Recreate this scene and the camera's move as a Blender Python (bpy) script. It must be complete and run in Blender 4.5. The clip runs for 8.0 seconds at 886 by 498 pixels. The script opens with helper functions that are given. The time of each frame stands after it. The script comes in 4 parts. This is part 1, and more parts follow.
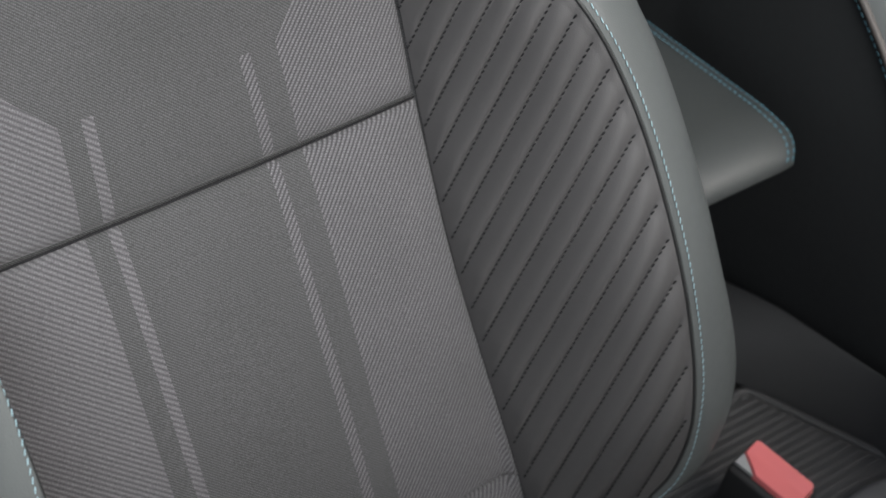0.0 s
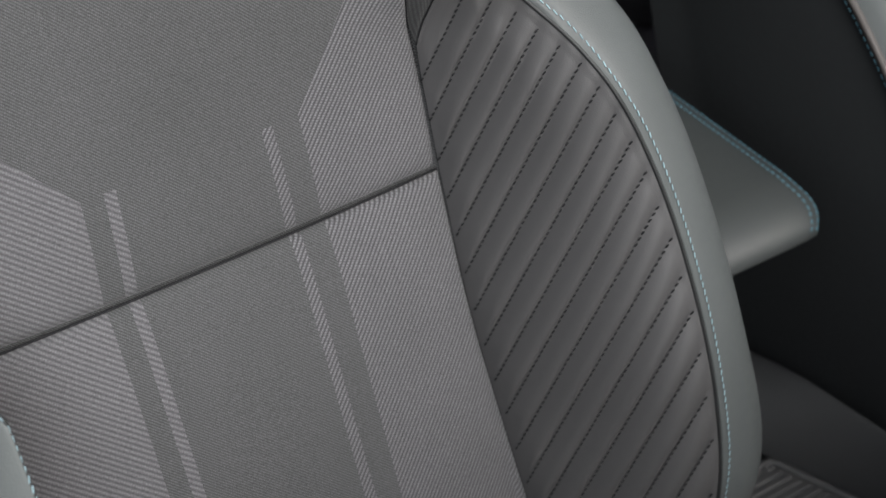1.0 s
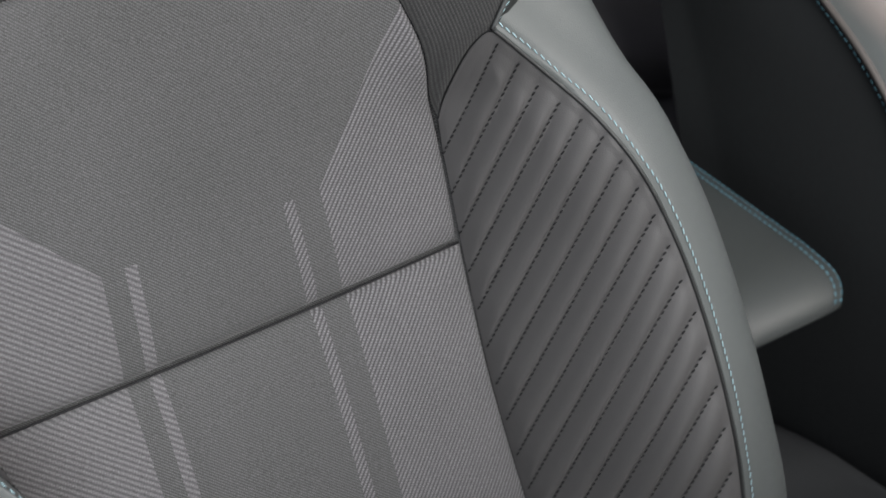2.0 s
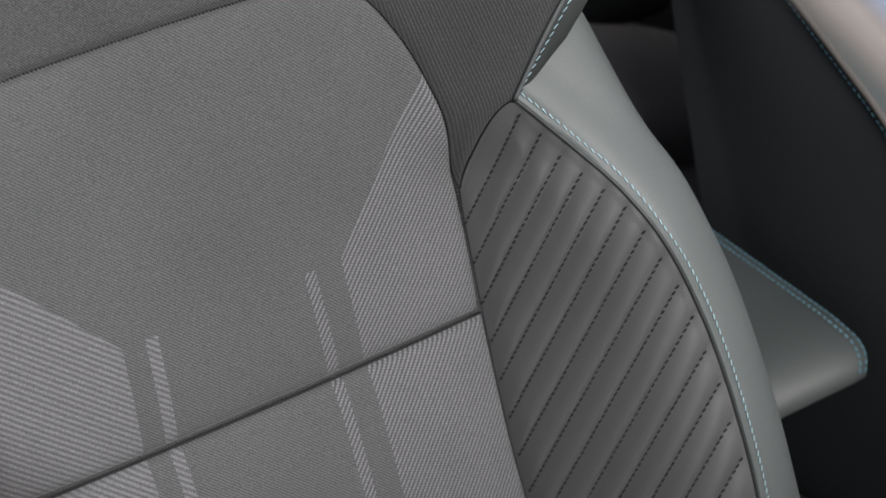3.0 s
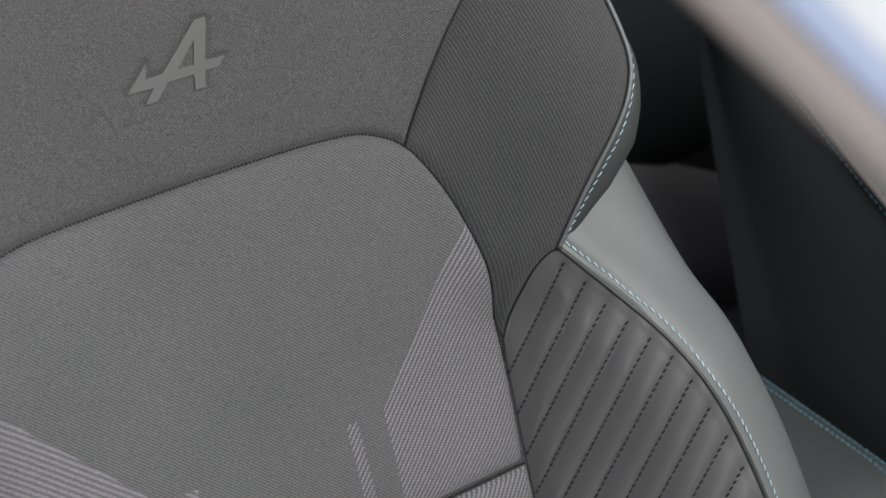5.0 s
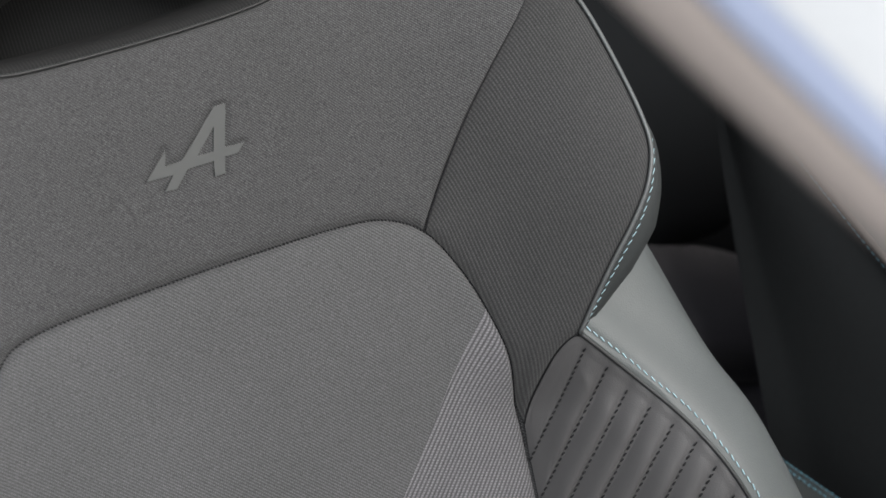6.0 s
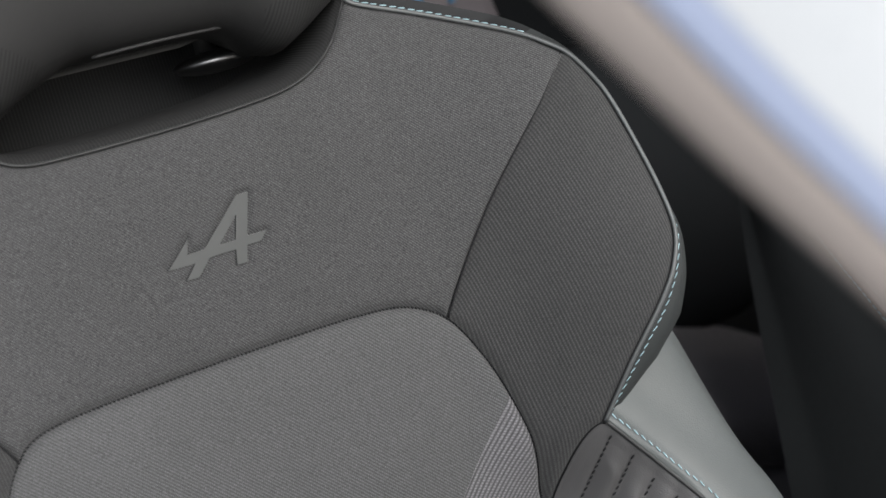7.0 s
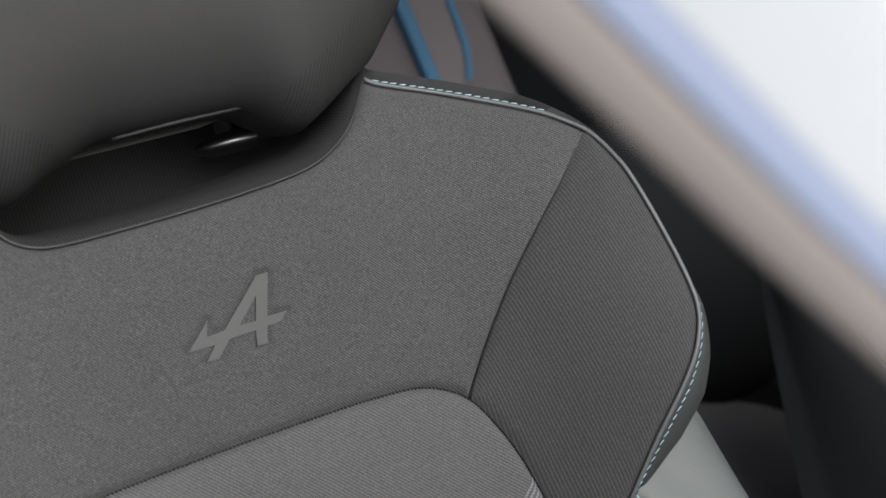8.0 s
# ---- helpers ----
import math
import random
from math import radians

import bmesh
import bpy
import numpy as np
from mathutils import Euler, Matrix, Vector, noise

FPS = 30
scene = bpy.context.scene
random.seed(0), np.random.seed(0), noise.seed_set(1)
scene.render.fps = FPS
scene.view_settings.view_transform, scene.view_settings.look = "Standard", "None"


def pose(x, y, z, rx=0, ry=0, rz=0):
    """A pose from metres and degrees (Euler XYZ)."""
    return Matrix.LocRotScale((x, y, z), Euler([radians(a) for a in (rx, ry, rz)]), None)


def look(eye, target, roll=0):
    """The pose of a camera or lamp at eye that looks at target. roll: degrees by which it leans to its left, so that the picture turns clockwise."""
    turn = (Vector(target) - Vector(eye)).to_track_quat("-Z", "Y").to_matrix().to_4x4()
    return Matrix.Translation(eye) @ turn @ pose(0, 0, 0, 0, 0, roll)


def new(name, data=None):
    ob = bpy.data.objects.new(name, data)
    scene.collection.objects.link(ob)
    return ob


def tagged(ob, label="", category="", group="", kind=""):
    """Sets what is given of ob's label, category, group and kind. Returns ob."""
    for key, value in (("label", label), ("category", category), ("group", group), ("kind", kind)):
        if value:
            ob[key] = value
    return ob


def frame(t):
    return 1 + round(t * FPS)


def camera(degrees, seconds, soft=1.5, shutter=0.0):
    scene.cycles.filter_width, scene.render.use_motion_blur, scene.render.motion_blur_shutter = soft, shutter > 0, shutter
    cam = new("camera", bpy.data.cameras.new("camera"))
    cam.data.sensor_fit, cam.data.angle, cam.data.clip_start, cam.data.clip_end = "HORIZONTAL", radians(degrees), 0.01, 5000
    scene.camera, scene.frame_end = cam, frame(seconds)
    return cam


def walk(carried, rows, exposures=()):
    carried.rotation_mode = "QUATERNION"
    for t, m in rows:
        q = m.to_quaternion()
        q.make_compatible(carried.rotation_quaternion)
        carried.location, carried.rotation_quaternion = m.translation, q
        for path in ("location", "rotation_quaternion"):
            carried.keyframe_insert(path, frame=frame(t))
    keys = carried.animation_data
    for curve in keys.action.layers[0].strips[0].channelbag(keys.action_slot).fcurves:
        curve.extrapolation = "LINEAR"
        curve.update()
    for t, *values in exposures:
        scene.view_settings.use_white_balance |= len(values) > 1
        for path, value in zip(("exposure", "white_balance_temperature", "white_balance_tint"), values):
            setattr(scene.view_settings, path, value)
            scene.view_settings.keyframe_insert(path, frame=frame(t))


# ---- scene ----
# ---- camera ----
cam = camera(30.0, 8.0, soft=1.5)
PATH = [
    (0, (-0.3871, -0.6955, 1.2100), (-0.0131, -0.0495, 0.5445), -2.84),
    (0.5, (-0.3862, -0.6921, 1.2103), (-0.0100, -0.0319, 0.5602), -3.18),
    (1, (-0.3854, -0.6886, 1.2106), (-0.0069, -0.0157, 0.5750), -3.44),
    (1.5, (-0.3845, -0.6851, 1.2110), (-0.0032, 0.0009, 0.5915), -3.64),
    (3, (-0.3821, -0.6746, 1.2123), (0.0048, 0.0478, 0.6392), -4.20),
    (3.5, (-0.3813, -0.6711, 1.2127), (0.0067, 0.0636, 0.6563), -4.49),
    (4, (-0.3806, -0.6675, 1.2132), (0.0089, 0.0781, 0.6725), -4.69),
    (4.5, (-0.3798, -0.6640, 1.2137), (0.0118, 0.0932, 0.6910), -4.76),
    (5.8, (-0.3780, -0.6547, 1.2152), (0.0209, 0.1317, 0.7435), -5.41),
    (6, (-0.3777, -0.6532, 1.2154), (0.0227, 0.1379, 0.7530), -5.35),
    (6.5, (-0.3770, -0.6496, 1.2160), (0.0256, 0.1535, 0.7767), -5.56),
    (7, (-0.3763, -0.6460, 1.2166), (0.0279, 0.1673, 0.7980), -5.83),
    (7.5, (-0.3757, -0.6423, 1.2173), (0.0299, 0.1810, 0.8203), -6.05),
    (8, (-0.3750, -0.6387, 1.2179), (0.0324, 0.1928, 0.8401), -6.22),
]
walk(cam, [(t, look(eye, target, roll)) for t, eye, target, roll in PATH])
cam.data.dof.use_dof = True
cam.data.dof.focus_distance = 0.89
cam.data.dof.aperture_fstop = 9.5

# ---- light ----
world = bpy.data.worlds.new("overcast_sky")
scene.world = world
world.use_nodes = True
wn = world.node_tree.nodes
sky = wn.new("ShaderNodeTexSky")
sky.sky_type = "NISHITA"
sky.sun_disc = False
sky.sun_elevation = radians(40)
sky.sun_rotation = radians(164)
sky.dust_density = 4.0
wn["Background"].inputs["Strength"].default_value = 0.15
haze = wn.new("ShaderNodeHueSaturation")
haze.inputs["Saturation"].default_value = 0.4
world.node_tree.links.new(sky.outputs["Color"], haze.inputs["Color"])
world.node_tree.links.new(haze.outputs["Color"], wn["Background"].inputs["Color"])

sun_data = bpy.data.lights.new("sun", "SUN")
sun_data.energy = 2.2
sun_data.angle = radians(25)
sun_data.color = (0.965, 0.985, 1.0)
sun = new("sun", sun_data)
sun.matrix_world = look((-0.75, -2.65, 2.40), (0, 0, 0.6))
scene.view_settings.exposure = 0.41


# ---- materials ----
def material(name):
    m = bpy.data.materials.new(name)
    m.use_nodes = True
    return m, m.node_tree, m.node_tree.nodes["Principled BSDF"]


def math_node(nt, op, a, b=None, c=None):
    n = nt.nodes.new("ShaderNodeMath")
    n.operation = op
    for k, v in enumerate((a, b, c)):
        if v is None:
            continue
        if isinstance(v, (int, float)):
            n.inputs[k].default_value = v
        else:
            nt.links.new(v, n.inputs[k])
    return n.outputs[0]


def mix_colour(nt, fac, a, b, blend="MIX"):
    n = nt.nodes.new("ShaderNodeMix")
    n.data_type = "RGBA"
    n.blend_type = blend
    for sock, v in ((n.inputs[0], fac), (n.inputs[6], a), (n.inputs[7], b)):
        if isinstance(v, (int, float)):
            sock.default_value = v
        elif isinstance(v, tuple):
            sock.default_value = (*v, 1)
        else:
            nt.links.new(v, sock)
    return n.outputs[2]


def noise_node(nt, scale, detail=3.0, vector=None):
    n = nt.nodes.new("ShaderNodeTexNoise")
    n.inputs["Scale"].default_value = scale
    n.inputs["Detail"].default_value = detail
    if vector is None:
        vector = nt.nodes.new("ShaderNodeTexCoord").outputs["Object"]
    nt.links.new(vector, n.inputs["Vector"])
    return n.outputs["Fac"]


def bump_node(nt, bsdf, height, strength, distance):
    n = nt.nodes.new("ShaderNodeBump")
    n.inputs["Strength"].default_value = strength
    n.inputs["Distance"].default_value = distance
    nt.links.new(height, n.inputs["Height"])
    nt.links.new(n.outputs[0], bsdf.inputs["Normal"])


def seat_axes(nt):
    sep = nt.nodes.new("ShaderNodeSeparateXYZ")
    nt.links.new(nt.nodes.new("ShaderNodeTexCoord").outputs["Object"], sep.inputs[0])
    return sep.outputs


def weave(nt, x, z, pitch, angle, dash, dots=1.0):
    """Diagonal threads with short floats along them: 0 in the gap, 1 on the thread."""
    c, k = math.cos(radians(angle)), math.sin(radians(angle))
    across = math_node(nt, "ADD", math_node(nt, "MULTIPLY", x, -k * 2 * math.pi / pitch), math_node(nt, "MULTIPLY", z, c * 2 * math.pi / pitch))
    along = math_node(nt, "ADD", math_node(nt, "MULTIPLY", x, c * 2 * math.pi / dash), math_node(nt, "MULTIPLY", z, k * 2 * math.pi / dash))
    line = math_node(nt, "MULTIPLY_ADD", math_node(nt, "SINE", across), 0.5, 0.5)
    float_ = math_node(nt, "SINE", math_node(nt, "MULTIPLY_ADD", across, 0.5, along))
    return math_node(nt, "MULTIPLY", line, math_node(nt, "MULTIPLY_ADD", float_, 0.5 * dots, 1 - 0.5 * dots))


def fabric(name, dark, light, pitch, angle, dash, jacquard=False, depth=0.0002, rough=0.9, melange=0.6):
    m, nt, b = material(name)
    x, _, z = seat_axes(nt)
    base = weave(nt, x, z, pitch, angle, dash, 0.5)
    colour = mix_colour(nt, base, dark, light)
    height = base
    if jacquard:
        above = math_node(nt, "MAXIMUM", z, 0.0)
        shifted = math_node(nt, "SUBTRACT", x, math_node(nt, "MULTIPLY_ADD", above, 0.018, 0.001))
        side = math_node(nt, "SIGN", shifted)
        ax = math_node(nt, "ABSOLUTE", shifted)
        # the two broad fields, cut off by a slope above the cross seam, and the two narrow stripes
        inner = math_node(nt, "SUBTRACT", math_node(nt, "MULTIPLY_ADD", side, 0.0017, 0.0678), math_node(nt, "MULTIPLY", above, 0.04))
        out = math_node(nt, "SUBTRACT", ax, inner)
        crest = math_node(nt, "MULTIPLY_ADD", side, 0.0018, 0.0655)
        slope = math_node(nt, "MULTIPLY_ADD", out, math_node(nt, "MULTIPLY_ADD", side, 0.09, 1.16), crest)
        wide = math_node(nt, "MULTIPLY", math_node(nt, "GREATER_THAN", out, 0.0), math_node(nt, "GREATER_THAN", slope, z))
        middle = math_node(nt, "SUBTRACT", 0.0497, math_node(nt, "MULTIPLY", above, 0.04))
        thin = math_node(nt, "MULTIPLY", math_node(nt, "LESS_THAN", math_node(nt, "ABSOLUTE", math_node(nt, "SUBTRACT", ax, middle)), 0.0035),
                         math_node(nt, "LESS_THAN", z, math_node(nt, "MULTIPLY_ADD", side, 0.0012, 0.0655)))
        mask = math_node(nt, "MAXIMUM", wide, thin)
        steep = weave(nt, x, z, 0.0026, 50, 0.0016, 0.5)
        shallow = math_node(nt, "MULTIPLY_ADD", weave(nt, x, z, 0.0030, -42, 0.0015, 0.3), 0.62, 0.16)
        turn = math_node(nt, "GREATER_THAN", x, 0.0)
        coarse = math_node(nt, "ADD", math_node(nt, "MULTIPLY", turn, steep), math_node(nt, "MULTIPLY", math_node(nt, "SUBTRACT", 1.0, turn), shallow))
        light_yarn = mix_colour(nt, coarse, (0.055, 0.0548, 0.0568), (0.190, 0.187, 0.194))
        colour = mix_colour(nt, mask, colour, light_yarn)
        height = math_node(nt, "ADD", math_node(nt, "MULTIPLY", math_node(nt, "SUBTRACT", 1.0, mask), base),
                           math_node(nt, "MULTIPLY", mask, math_node(nt, "MULTIPLY", coarse, 1.6)))
    blotch = noise_node(nt, 14.0, 4.0)
    speck = noise_node(nt, 1150.0, 2.0)
    colour = mix_colour(nt, 0.35, colour, mix_colour(nt, blotch, (0.35, 0.36, 0.35), (0.65, 0.63, 0.66)), "OVERLAY")
    colour = mix_colour(nt, melange, colour, mix_colour(nt, speck, (0.0, 0.0, 0.0), (1.0, 1.0, 1.0)), "OVERLAY")
    nt.links.new(colour, b.inputs["Base Color"])
    b.inputs["Roughness"].default_value = rough
    b.inputs["Specular IOR Level"].default_value = 0.25
    b.inputs["Sheen Weight"].default_value = 0.12
    b.inputs["Sheen Roughness"].default_value = 0.5
    bump_node(nt, b, height, 0.7, depth)
    return m


def leather(name, colour, rough=0.5, spec=0.5, grain=1400.0, tint=None):
    m, nt, b = material(name)
    v = nt.nodes.new("ShaderNodeTexVoronoi")
    v.inputs["Scale"].default_value = grain
    nt.links.new(nt.nodes.new("ShaderNodeTexCoord").outputs["Object"], v.inputs["Vector"])
    wear = noise_node(nt, 9.0, 5.0)
    fine = noise_node(nt, 160.0, 3.0)
    dark = tuple(c * 0.86 for c in colour)
    nt.links.new(mix_colour(nt, wear, dark, tint or tuple(c * 1.12 for c in colour)), b.inputs["Base Color"])
    nt.links.new(math_node(nt, "MULTIPLY_ADD", fine, 0.16, rough - 0.08), b.inputs["Roughness"])
    b.inputs["Specular IOR Level"].default_value = spec
    h = math_node(nt, "ADD", v.outputs["Distance"], math_node(nt, "MULTIPLY", fine, 0.5))
    bump_node(nt, b, h, 0.22, 0.0004)
    return m


def plain(name, colour, rough=0.5, metal=0.0, spec=0.5, bump=0.15, scale=220.0):
    m, nt, b = material(name)
    n = noise_node(nt, scale, 4.0)
    w = noise_node(nt, 6.0, 4.0)
    nt.links.new(mix_colour(nt, w, tuple(c * 0.85 for c in colour), tuple(min(1.0, c * 1.12) for c in colour)), b.inputs["Base Color"])
    nt.links.new(math_node(nt, "MULTIPLY_ADD", n, 0.14, rough - 0.07), b.inputs["Roughness"])
    b.inputs["Metallic"].default_value = metal
    b.inputs["Specular IOR Level"].default_value = spec
    if bump:
        bump_node(nt, b, n, bump, 0.0005)
    return m


M_INSERT = fabric("charcoal_jacquard", (0.055, 0.0560, 0.0560), (0.110, 0.1112, 0.112), 0.0015, -44, 0.0012, True, melange=0.6)
M_YOKE = fabric("charcoal_twill", (0.036, 0.0364, 0.0365), (0.090, 0.0903, 0.0908), 0.0012, -46, 0.0010, melange=0.9)
M_WING = fabric("dark_ribbed_twill", (0.030, 0.0302, 0.0301), (0.060, 0.0602, 0.0598), 0.0016, -79, 0.0013, melange=0.6)
# ribbed cloth with the shade below the headrest put into its colour
M_RECESS_SHADED = fabric("shaded_ribbed_cloth", (0.011, 0.0112, 0.011), (0.021, 0.0213, 0.021), 0.0021, 90, 3.0)


def ribbed(name, dark, light, pitch):
    """Cloth with fine ribs across the run of its sheet."""
    m, nt, b = material(name)
    uv = nt.nodes.new("ShaderNodeSeparateXYZ")
    nt.links.new(nt.nodes.new("ShaderNodeTexCoord").outputs["UV"], uv.inputs[0])
    wave = math_node(nt, "MULTIPLY_ADD", math_node(nt, "SINE", math_node(nt, "MULTIPLY", uv.outputs[0], 2 * math.pi / pitch)), 0.5, 0.5)
    speck = noise_node(nt, 900.0, 2.0)
    colour = mix_colour(nt, math_node(nt, "MULTIPLY", wave, math_node(nt, "MULTIPLY_ADD", speck, 0.8, 0.3)), dark, light)
    nt.links.new(colour, b.inputs["Base Color"])
    b.inputs["Roughness"].default_value = 0.9
    b.inputs["Specular IOR Level"].default_value = 0.2
    bump_node(nt, b, wave, 0.5, 0.0002)
    return m


# the hollow's ribbed cloth, coloured darker for the headrest's shade
M_RIBBED_SHADED = ribbed("shaded_ribbed_band", (0.019, 0.0192, 0.019), (0.040, 0.0403, 0.040), 0.0019)
M_QUILT = leather("quilted_dark_leather", (0.078, 0.0762, 0.0768), 0.55, 0.42, 1200.0)
# grey leather with a darker base for the dark interior it reflects
M_ARM_SHADED = leather("shaded_armrest_leather", (0.060, 0.066, 0.0655), 0.46, 0.65, 1100.0)
M_LEATHER = leather("grey_leather", (0.094, 0.1025, 0.101), 0.54, 0.5, 1100.0)
M_PIPING = leather("dark_piping", (0.022, 0.023, 0.023), 0.5, 0.5)
M_PIPING_LIGHT = leather("grey_piping", (0.085, 0.090, 0.090), 0.5, 0.55)
M_PIPING_BROWN = leather("brown_grey_piping", (0.082, 0.073, 0.068), 0.55, 0.4)
# one blue thread in two tones: darker where shaded, paler where lit
M_THREAD_SHADED = plain("blue_thread_shaded", (0.13, 0.29, 0.36), 0.6, 0, 0.4, 0.3, 3000.0)
M_THREAD_LIT = plain("blue_thread_lit", (0.31, 0.45, 0.49), 0.6, 0, 0.4, 0.3, 3000.0)
M_BORDER = leather("dark_border_leather", (0.034, 0.037, 0.037), 0.52, 0.42)
M_DARK = plain("dark_interior_trim", (0.011, 0.0120, 0.0130), 0.85, 0, 0.08, 0.3, 600.0)
M_FLANK = plain("charcoal_plastic", (0.074, 0.0752, 0.077), 0.5, 0, 0.4, 0.3, 700.0)
M_BELT_BLUE = plain("blue_webbing", (0.045, 0.118, 0.20), 0.8, 0, 0.3, 0.3, 2000.0)
M_WEB = plain("grey_webbing", (0.118, 0.106, 0.111), 0.85, 0, 0.2, 0.5, 2000.0)
M_MAUVE = plain("mauve_grey_cloth", (0.098, 0.088, 0.093), 0.95, 0, 0.1, 0.6, 1200.0)
M_THREAD_DARK = plain("black_thread", (0.012, 0.012, 0.013), 0.7, 0, 0.3, 0.3, 3000.0)
M_SIDE = leather("black_side_panel", (0.034, 0.0362, 0.0372), 0.65, 0.3, 900.0)
M_EMBLEM = plain("matt_grey_emblem", (0.058, 0.061, 0.060), 0.55, 0, 0.4, 0.05)
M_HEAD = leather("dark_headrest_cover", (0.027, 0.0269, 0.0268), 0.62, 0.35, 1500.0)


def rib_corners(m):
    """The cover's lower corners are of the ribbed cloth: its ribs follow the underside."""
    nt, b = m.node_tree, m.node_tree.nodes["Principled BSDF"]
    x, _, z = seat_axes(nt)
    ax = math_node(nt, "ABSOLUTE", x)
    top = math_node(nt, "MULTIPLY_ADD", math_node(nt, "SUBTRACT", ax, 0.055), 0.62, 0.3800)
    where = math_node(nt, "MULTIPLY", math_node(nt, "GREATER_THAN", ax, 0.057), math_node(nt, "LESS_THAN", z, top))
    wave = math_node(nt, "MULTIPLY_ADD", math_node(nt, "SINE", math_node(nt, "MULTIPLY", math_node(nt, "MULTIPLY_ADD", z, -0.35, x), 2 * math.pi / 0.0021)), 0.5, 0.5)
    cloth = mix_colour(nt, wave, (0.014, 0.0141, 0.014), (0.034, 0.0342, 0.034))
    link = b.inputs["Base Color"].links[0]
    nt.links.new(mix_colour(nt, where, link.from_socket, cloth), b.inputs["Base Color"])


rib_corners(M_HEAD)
M_BLACK = plain("black_plastic", (0.036, 0.0365, 0.037), 0.55, 0, 0.4, 0.3, 600.0)
M_CHROME = plain("dark_satin_metal", (0.135, 0.135, 0.137), 0.36, 1.0, 0.5, 0.02)
M_RED = plain("red_plastic", (0.98, 0.235, 0.235), 0.34, 0, 0.5, 0.05)
M_GREY = plain("grey_plastic", (0.40, 0.41, 0.41), 0.45, 0, 0.5, 0.1)
M_CAP = plain("dark_grey_plastic", (0.20, 0.203, 0.208), 0.45, 0, 0.45, 0.1, 500.0)
M_RUBBER = plain("black_rubber", (0.092, 0.093, 0.094), 0.6, 0, 0.4, 0.3, 900.0)
M_CARPET = plain("black_carpet", (0.026, 0.026, 0.027), 0.95, 0, 0.1, 1.0, 1500.0)
M_BENCH = fabric("brown_grey_cloth", (0.105, 0.099, 0.104), (0.210, 0.199, 0.210), 0.0018, 45, 0.0012)
# darker copy of the border leather, for the shade along the top
M_BORDER_SHADED = leather("shaded_border_leather", (0.019, 0.0188, 0.0192), 0.6, 0.3)
M_TRIM = plain("greige_trim", (0.195, 0.172, 0.160), 0.75, 0, 0.3, 0.2, 500.0)
# white that stands in for the glare of the bright outside
M_OUTSIDE_WHITE = plain("white_bright_outside", (0.41, 0.425, 0.44), 0.3, 0, 0.5, 0.0)
# blue colour stands in for skylight fringing the pillar
M_SKY_FRINGE = plain("pale_blue_sky_fringe", (0.26, 0.30, 0.41), 0.6, 0, 0.3, 0.0)
M_HEADLINER = plain("grey_headliner", (0.30, 0.29, 0.28), 0.95, 0, 0.1, 0.6, 900.0)


# ---- mesh helpers ----
def mesh_ob(name, verts, faces, mat, parent=None, label="", smooth=True, kind=""):
    me = bpy.data.meshes.new(name)
    me.from_pydata([tuple(map(float, v)) for v in verts], [], faces)
    me.materials.append(mat)
    if smooth:
        me.shade_smooth()
    me.update()
    ob = new(name, me)
    if parent:
        ob.parent = parent
    return tagged(ob, label, kind=kind)


def part(name, bm, mat, parent, label="", smooth=True):
    me = bpy.data.meshes.new(name)
    bm.to_mesh(me)
    bm.free()
    me.materials.append(mat)
    if smooth:
        me.shade_smooth()
    ob = new(name, me)
    ob.parent = parent
    return tagged(ob, label)


def grid_faces(ns, nt, flip=False, closed=False):
    out = []
    for i in range(ns - 1):
        for j in range(nt if closed else nt - 1):
            k = (j + 1) % nt
            q = (i * nt + j, i * nt + k, (i + 1) * nt + k, (i + 1) * nt + j)
            out.append(q[::-1] if flip else q)
    return out


def corner(p):
    return [p, p, p, p]


def resample(pts, n):
    """n points evenly spaced along a smoothed polyline."""
    p = np.array(pts, float)
    for _ in range(2):
        q = [p[0]]
        for a, b in zip(p[:-1], p[1:]):
            q += [0.75 * a + 0.25 * b, 0.25 * a + 0.75 * b]
        p = np.array(q + [p[-1]])
    s = np.r_[0, np.cumsum(np.linalg.norm(np.diff(p, axis=0), axis=1))]
    return np.stack([np.interp(np.linspace(0, s[-1], n), s, p[:, k]) for k in range(p.shape[1])], 1)


def tube(name, pts, radius, mat, parent, label="", sides=8):
    p = np.array(pts, float)
    tan = np.gradient(p, axis=0)
    tan /= np.linalg.norm(tan, axis=1)[:, None] + 1e-9
    ref = np.array([0.31, -0.92, 0.24])
    u = np.cross(tan, ref)
    u /= np.linalg.norm(u, axis=1)[:, None] + 1e-9
    v = np.cross(tan, u)
    a = np.linspace(0, 2 * np.pi, sides, endpoint=False)
    verts = (p[:, None] + radius * (np.cos(a)[None, :, None] * u[:, None] + np.sin(a)[None, :, None] * v[:, None])).reshape(-1, 3)
    faces = grid_faces(len(p), sides, closed=True)
    faces += [tuple(range(sides))[::-1], tuple(range((len(p) - 1) * sides, len(p) * sides))]
    return mesh_ob(name, verts, faces, mat, parent, label)


